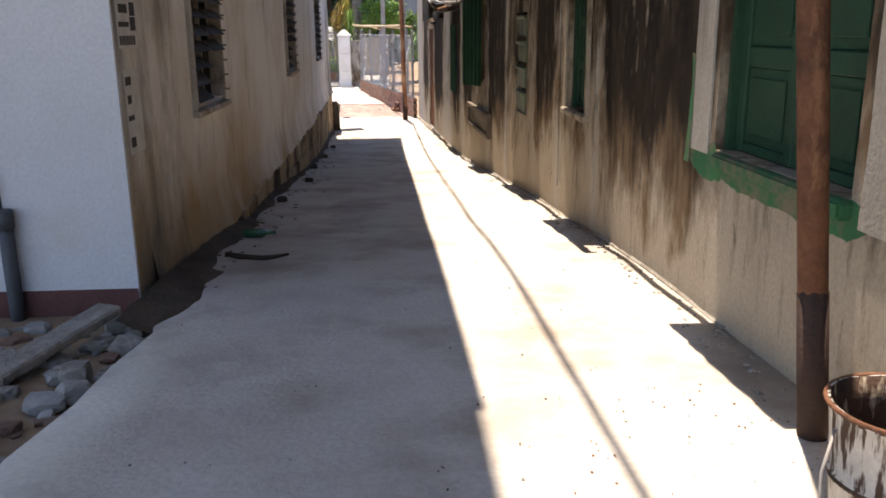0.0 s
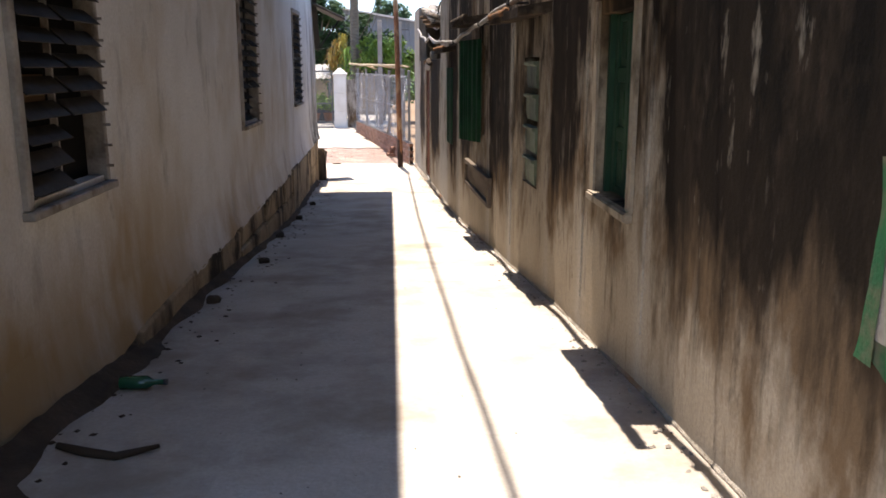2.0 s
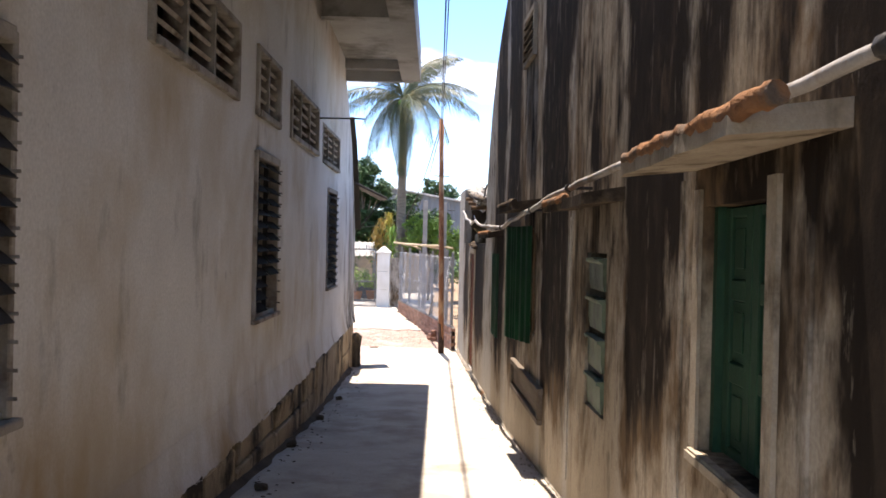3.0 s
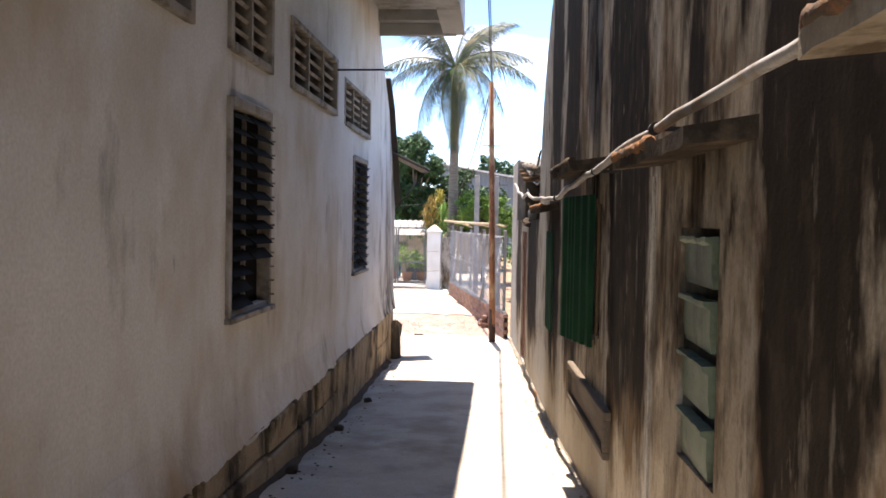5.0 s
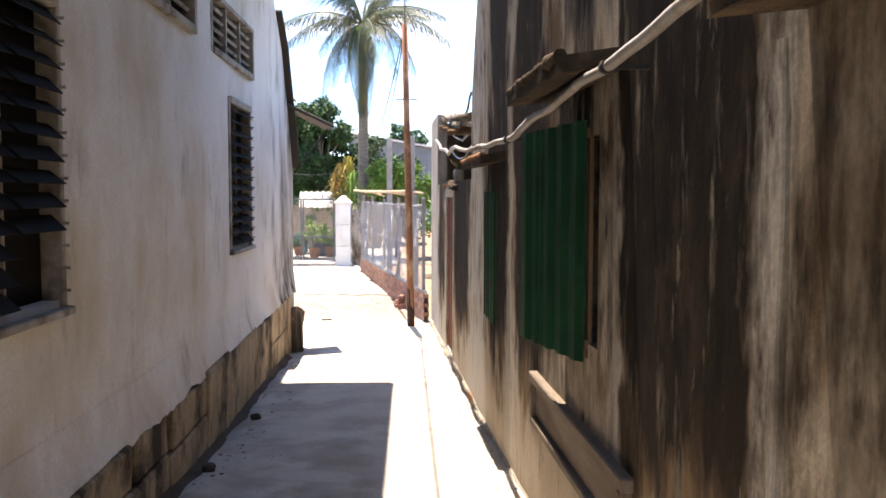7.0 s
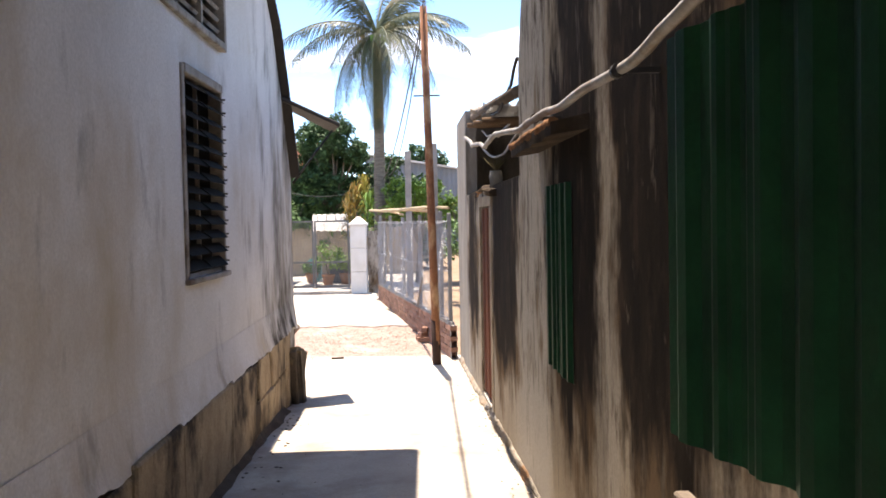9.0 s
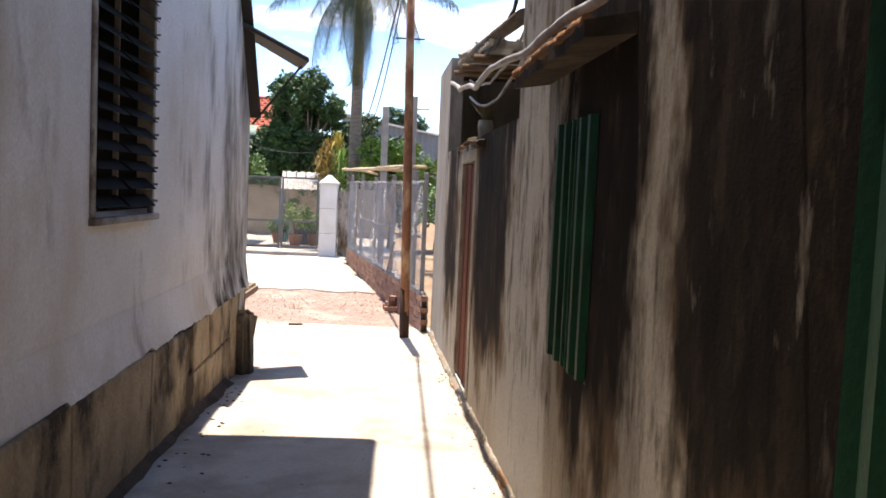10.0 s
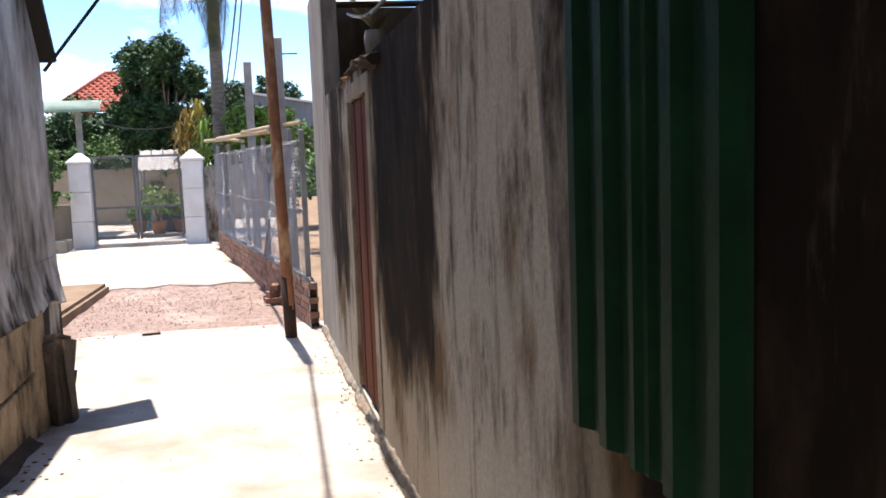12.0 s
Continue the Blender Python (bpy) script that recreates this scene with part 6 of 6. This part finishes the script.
potted((-2.25, 35.2, -0.58), 1.3, 0.42, 31, LEAF_BRIGHT, "leafy bright green plant in a clay pot")
potted((-1.75, 35.6, -0.58), 1.0, 0.40, 32, LEAF_BRIGHT, "bushy green plant in a clay pot")
potted((-2.9, 36.2, -0.58), 0.8, 0.3, 33, LEAF_MID, "small green plant in a clay pot")


def croton():
    """A tall strap-leaved plant, yellow and orange, by the gate."""
    rnd = random.Random(14)
    c = empty("croton_plant", "tall yellow-orange strap-leaved plant beside the palm", "plant", at=(-1.15, 34.6, -0.6))
    for k, (x, y, h) in enumerate(((-0.15, 0, 2.75), (0.1, 0.1, 3.0), (-0.35, 0.1, 2.45), (0.25, -0.1, 2.5))):
        bm = bmesh.new()
        tube(bm, [(0, 0, 0), (x * 0.6, y, h * 0.5), (x, y, h)], [0.035, 0.03, 0.02], 6)
        part("stem", bm, BARK, c)
        bm = bmesh.new()
        for i in range(70):
            a = i * 2.399 + rnd.uniform(-0.4, 0.4)
            z = h - 1.1 * (i / 70) ** 1.3
            s = Vector((math.cos(a), math.sin(a), 0))
            l = rnd.uniform(0.3, 0.62) * (0.6 + 0.5 * i / 70)
            q = s.cross(Vector((0, 0, 1))) * rnd.uniform(0.02, 0.036)
            b = Vector((x, y, z))
            rise = 0.45 * (1 - i / 70) + 0.08
            m = b + s * l * 0.5 + Vector((0, 0, rise * 0.8))
            e = b + s * l * rnd.uniform(0.8, 1.1) + Vector((0, 0, rise * rnd.uniform(0.2, 1.3) - 0.12))
            v = [bm.verts.new(p) for p in (b - q * 0.4, b + q * 0.4, m + q, m - q, e)]
            bm.faces.new((v[0], v[1], v[2], v[3]))
            bm.faces.new((v[3], v[2], v[4]))
        part("leaves", bm, (LEAF_ORANGE, LEAF_YELLOW, LEAF_ORANGE, LEAF_BRIGHT)[k], c)


croton()


def palm():
    rnd = random.Random(17)
    p = empty("coconut_palm", "tall coconut palm with drooping feathery fronds", "tree", at=(-0.78, 36.9, -0.7))
    bm = bmesh.new()
    pts, rad = [], []
    for i in range(40):
        u = i / 39
        pts.append((0.10 * math.sin(u * 2.2) - 0.02 * u, 0.05 * u, -0.2 + 8.4 * u))
        rad.append(0.21 - 0.07 * u + (0.008 if i % 2 else 0.0) + 0.1 * max(0, 0.08 - u))
    tube(bm, pts, rad, 12)
    part("trunk", bm, BARK, p)
    top = Vector((0.06, 0.05, 8.2))

    def frond_mesh(droop, length, dense):
        bm = bmesh.new()
        n = 26
        spine = []
        for i in range(n + 1):
            u = i / n
            spine.append(Vector((length * (u - 0.12 * droop * u * u), 0, length * (0.42 * u * (1 - 0.15 * droop) - (0.30 + 0.42 * droop) * u * u))))
        tube(bm, spine, [0.035 * (1 - 0.85 * i / n) + 0.004 for i in range(n + 1)], 5)
        for i in range(2, n):
            u = i / n
            for sub in range(dense):
                q = spine[i].lerp(spine[min(i + 1, n)], sub / dense)
                t = (spine[min(i + 1, n)] - spine[i - 1]).normalized()
                for side in (-1, 1):
                    l = 0.80 * math.sin(math.pi * (0.12 + 0.80 * u)) ** 0.7 * rnd.uniform(0.6, 1.1)
                    out = Vector((t.x * 0.55, side * 0.75, t.z * 0.55 - 0.45 - 0.7 * rnd.random())).normalized()
                    m = q + out * l * 0.5
                    e = q + out * l * 0.9 + Vector((0, 0, -l * (0.25 + 0.35 * rnd.random())))
                    w = t * 0.011
                    v = [bm.verts.new(c) for c in (q - w, q + w, m + w, m - w, e)]
                    bm.faces.new((v[0], v[1], v[2], v[3]))
                    bm.faces.new((v[3], v[2], v[4]))
        me = bpy.data.meshes.new("frond")
        bm.to_mesh(me)
        bm.free()
        me.materials.append(PALM_LEAF)
        return me

    kinds = [frond_mesh(d, l, 4) for d, l in ((0.35, 3.1), (0.8, 3.3), (1.25, 3.1), (2.0, 2.8))]
    for k in range(25):
        ring = k % 4
        ob = new("frond", kinds[ring])
        ob.parent = p
        ob.matrix_local = Matrix.Translation(top) @ pose(0, 0, 0, 0, (-40, -16, 8, 34)[ring] + rnd.uniform(-16, 16), k * 137.5 + rnd.uniform(-16, 16))
    for k in range(6):
        bm = bmesh.new()
        bmesh.ops.create_icosphere(bm, subdivisions=2, radius=0.12)
        for v in bm.verts:
            v.co.z *= 1.25
        for f in bm.faces:
            f.smooth = True
        ob = part("coconut", bm, LEAF_BRIGHT, p)
        ob.location = top + Vector((0.2 * math.cos(k * 1.05), 0.2 * math.sin(k * 1.05), -0.22 - 0.06 * (k % 2)))


palm()


def red_house():
    h = empty("house", "distant house with a red tiled hip roof", "house", at=(-3.5, 50, -0.6))
    bm = bmesh.new()
    box(bm, (-4, -2, 0), (-0.9, 4, 4.0))
    part("wall", bm, TAN_WALL, h)
    roof = part("roof", bmesh.new(), RED_TILE, h)
    bm = bmesh.new()
    rows = []
    for i in range(14):
        u0, u1 = i / 14, (i + 1) / 14
        z0, z1 = 4.0 + 1.75 * u0, 4.0 + 1.75 * u1
        y0, y1 = -2.4 + 3.0 * u0, -2.4 + 3.0 * u1
        l0, r0 = -4.4 + 1.6 * u0, -0.5 - 0.4 * u0
        l1, r1 = -4.4 + 1.6 * u1, -0.5 - 0.4 * u1
        a = [bm.verts.new(c) for c in ((l0, y0, z0 + 0.05), (r0, y0, z0 + 0.05), (r1, y1, z1 + 0.02), (l1, y1, z1 + 0.02))]
        bm.faces.new(a)
        b = [bm.verts.new(c) for c in ((l0, y0, z0), (r0, y0, z0))]
        bm.faces.new((b[0], b[1], a[1], a[0]))
        n = int((r0 - l0) / 0.28)
        for k in range(n):
            x = l0 + 0.1 + (r0 - l0 - 0.2) * k / n
            t = [bm.verts.new(c) for c in ((x, y0 - 0.02, z0 + 0.055), (x + 0.06, y0 - 0.03, z0 + 0.10), (x + 0.12, y0 - 0.02, z0 + 0.055), (x + 0.12, y1, z1 + 0.03), (x + 0.06, y1, z1 + 0.07), (x, y1, z1 + 0.03))]
            bm.faces.new((t[0], t[1], t[4], t[5]))
            bm.faces.new((t[1], t[2], t[3], t[4]))
        for x0, x1 in ((l0, l1), (r0, r1)):
            s = [bm.verts.new(c) for c in ((x0, y0, z0 + 0.05), (x0, 4.4 - 3.0 * u0, z0 + 0.05), (x1, 4.4 - 3.0 * u1, z1 + 0.03), (x1, y1, z1 + 0.03))]
            bm.faces.new(s)
    bm.to_mesh(roof.data)
    bm.free()
    bm = bmesh.new()
    tube(bm, [(-4.45, -2.45, 4.03), (-2.8, 0.62, 5.82), (-0.9, 0.65, 5.82)], 0.09, 7)
    part("ridge", bm, RED_TILE, h)


red_house()


def long_shed():
    s = empty("shed", "long blue-grey metal shed with a pale roof edge", "building", at=(2.5, 60, -0.6))
    bm = bmesh.new()
    n = 90
    rows = []
    for i in range(n + 1):
        x = -5.5 + 14 * i / n
        d = 0.03 if i % 2 else 0.0
        top = 5.75 - 0.17 * (x + 4)
        rows.append((bm.verts.new((x, d, 0)), bm.verts.new((x, d, top)), bm.verts.new((x, 8 + d, top)), bm.verts.new((x, 8 + d, 0))))
    for a, b in zip(rows, rows[1:]):
        for k in range(3):
            bm.faces.new((a[k], b[k], b[k + 1], a[k + 1]))
    bm.faces.new(rows[0])
    part("wall", bm, SHED_BLUE, s)
    bm = bmesh.new()
    beam(bm, (-5.7, -0.15, 6.07), (8.7, -0.15, 3.63), 0.3, 0.10)
    part("roof_edge", bm, WHITE_PAINT, s)


long_shed()


def green_canopy():
    c = empty("green_canopy", "pale green curved sheet canopy of the neighbouring house", "canopy", at=(-6.0, 36.8, 0.5))
    bm = bmesh.new()
    rows = []
    for i in range(9):
        a = math.pi * 0.5 * i / 8
        rows.append([bm.verts.new((x, -0.7 * math.sin(a), 2.15 + 0.34 * math.cos(a))) for x in (-2.6, 2.35)])
    rows.append([bm.verts.new((x, 1.6, 2.6)) for x in (-2.6, 2.35)])
    rows = [rows[-1]] + rows[:-1]
    for a, b in zip(rows, rows[1:]):
        bm.faces.new((a[0], a[1], b[1], b[0]))
    bmesh.ops.solidify(bm, geom=bm.faces[:], thickness=0.02)
    part("sheet", bm, MINT, c)
    for x in (-1.6, 1.55):
        bm = bmesh.new()
        box(bm, (x - 0.07, 0.3, -1.12), (x + 0.07, 0.44, 2.44))
        part("post", bm, CEMENT_SHEET, c)


green_canopy()
slab("neighbour_wall", (-8, 31.4, -0.8), (-4.35, 31.6, 2.2), TAN_WALL, "shaded rendered wall of the neighbouring house")


def hedge(name, x0, x1, y, low, high, seed, mat, label, count):
    rnd = random.Random(seed)
    bm = bmesh.new()
    for k in range(count):
        x = x0 + (x1 - x0) * rnd.random()
        top = high * (0.72 + 0.28 * noise.noise(Vector((x * 0.35, seed, 0))))
        leaf_cloud(bm, (x, y + rnd.uniform(-1.2, 1.2), low + (top - low) * rnd.random() ** 0.8), 0.7, 26, 0.28, rnd)
    tagged(part(name, bm, mat), label, "foliage", kind="stuff")


hedge("far_foliage", -14, 1, 45.5, -0.4, 4.0, 3, LEAF_DARK, "dense dark foliage behind the courtyard", 950)
hedge("far_woods", -40, 45, 75, -0.4, 5.5, 5, LEAF_DARK, "distant line of green trees", 700)
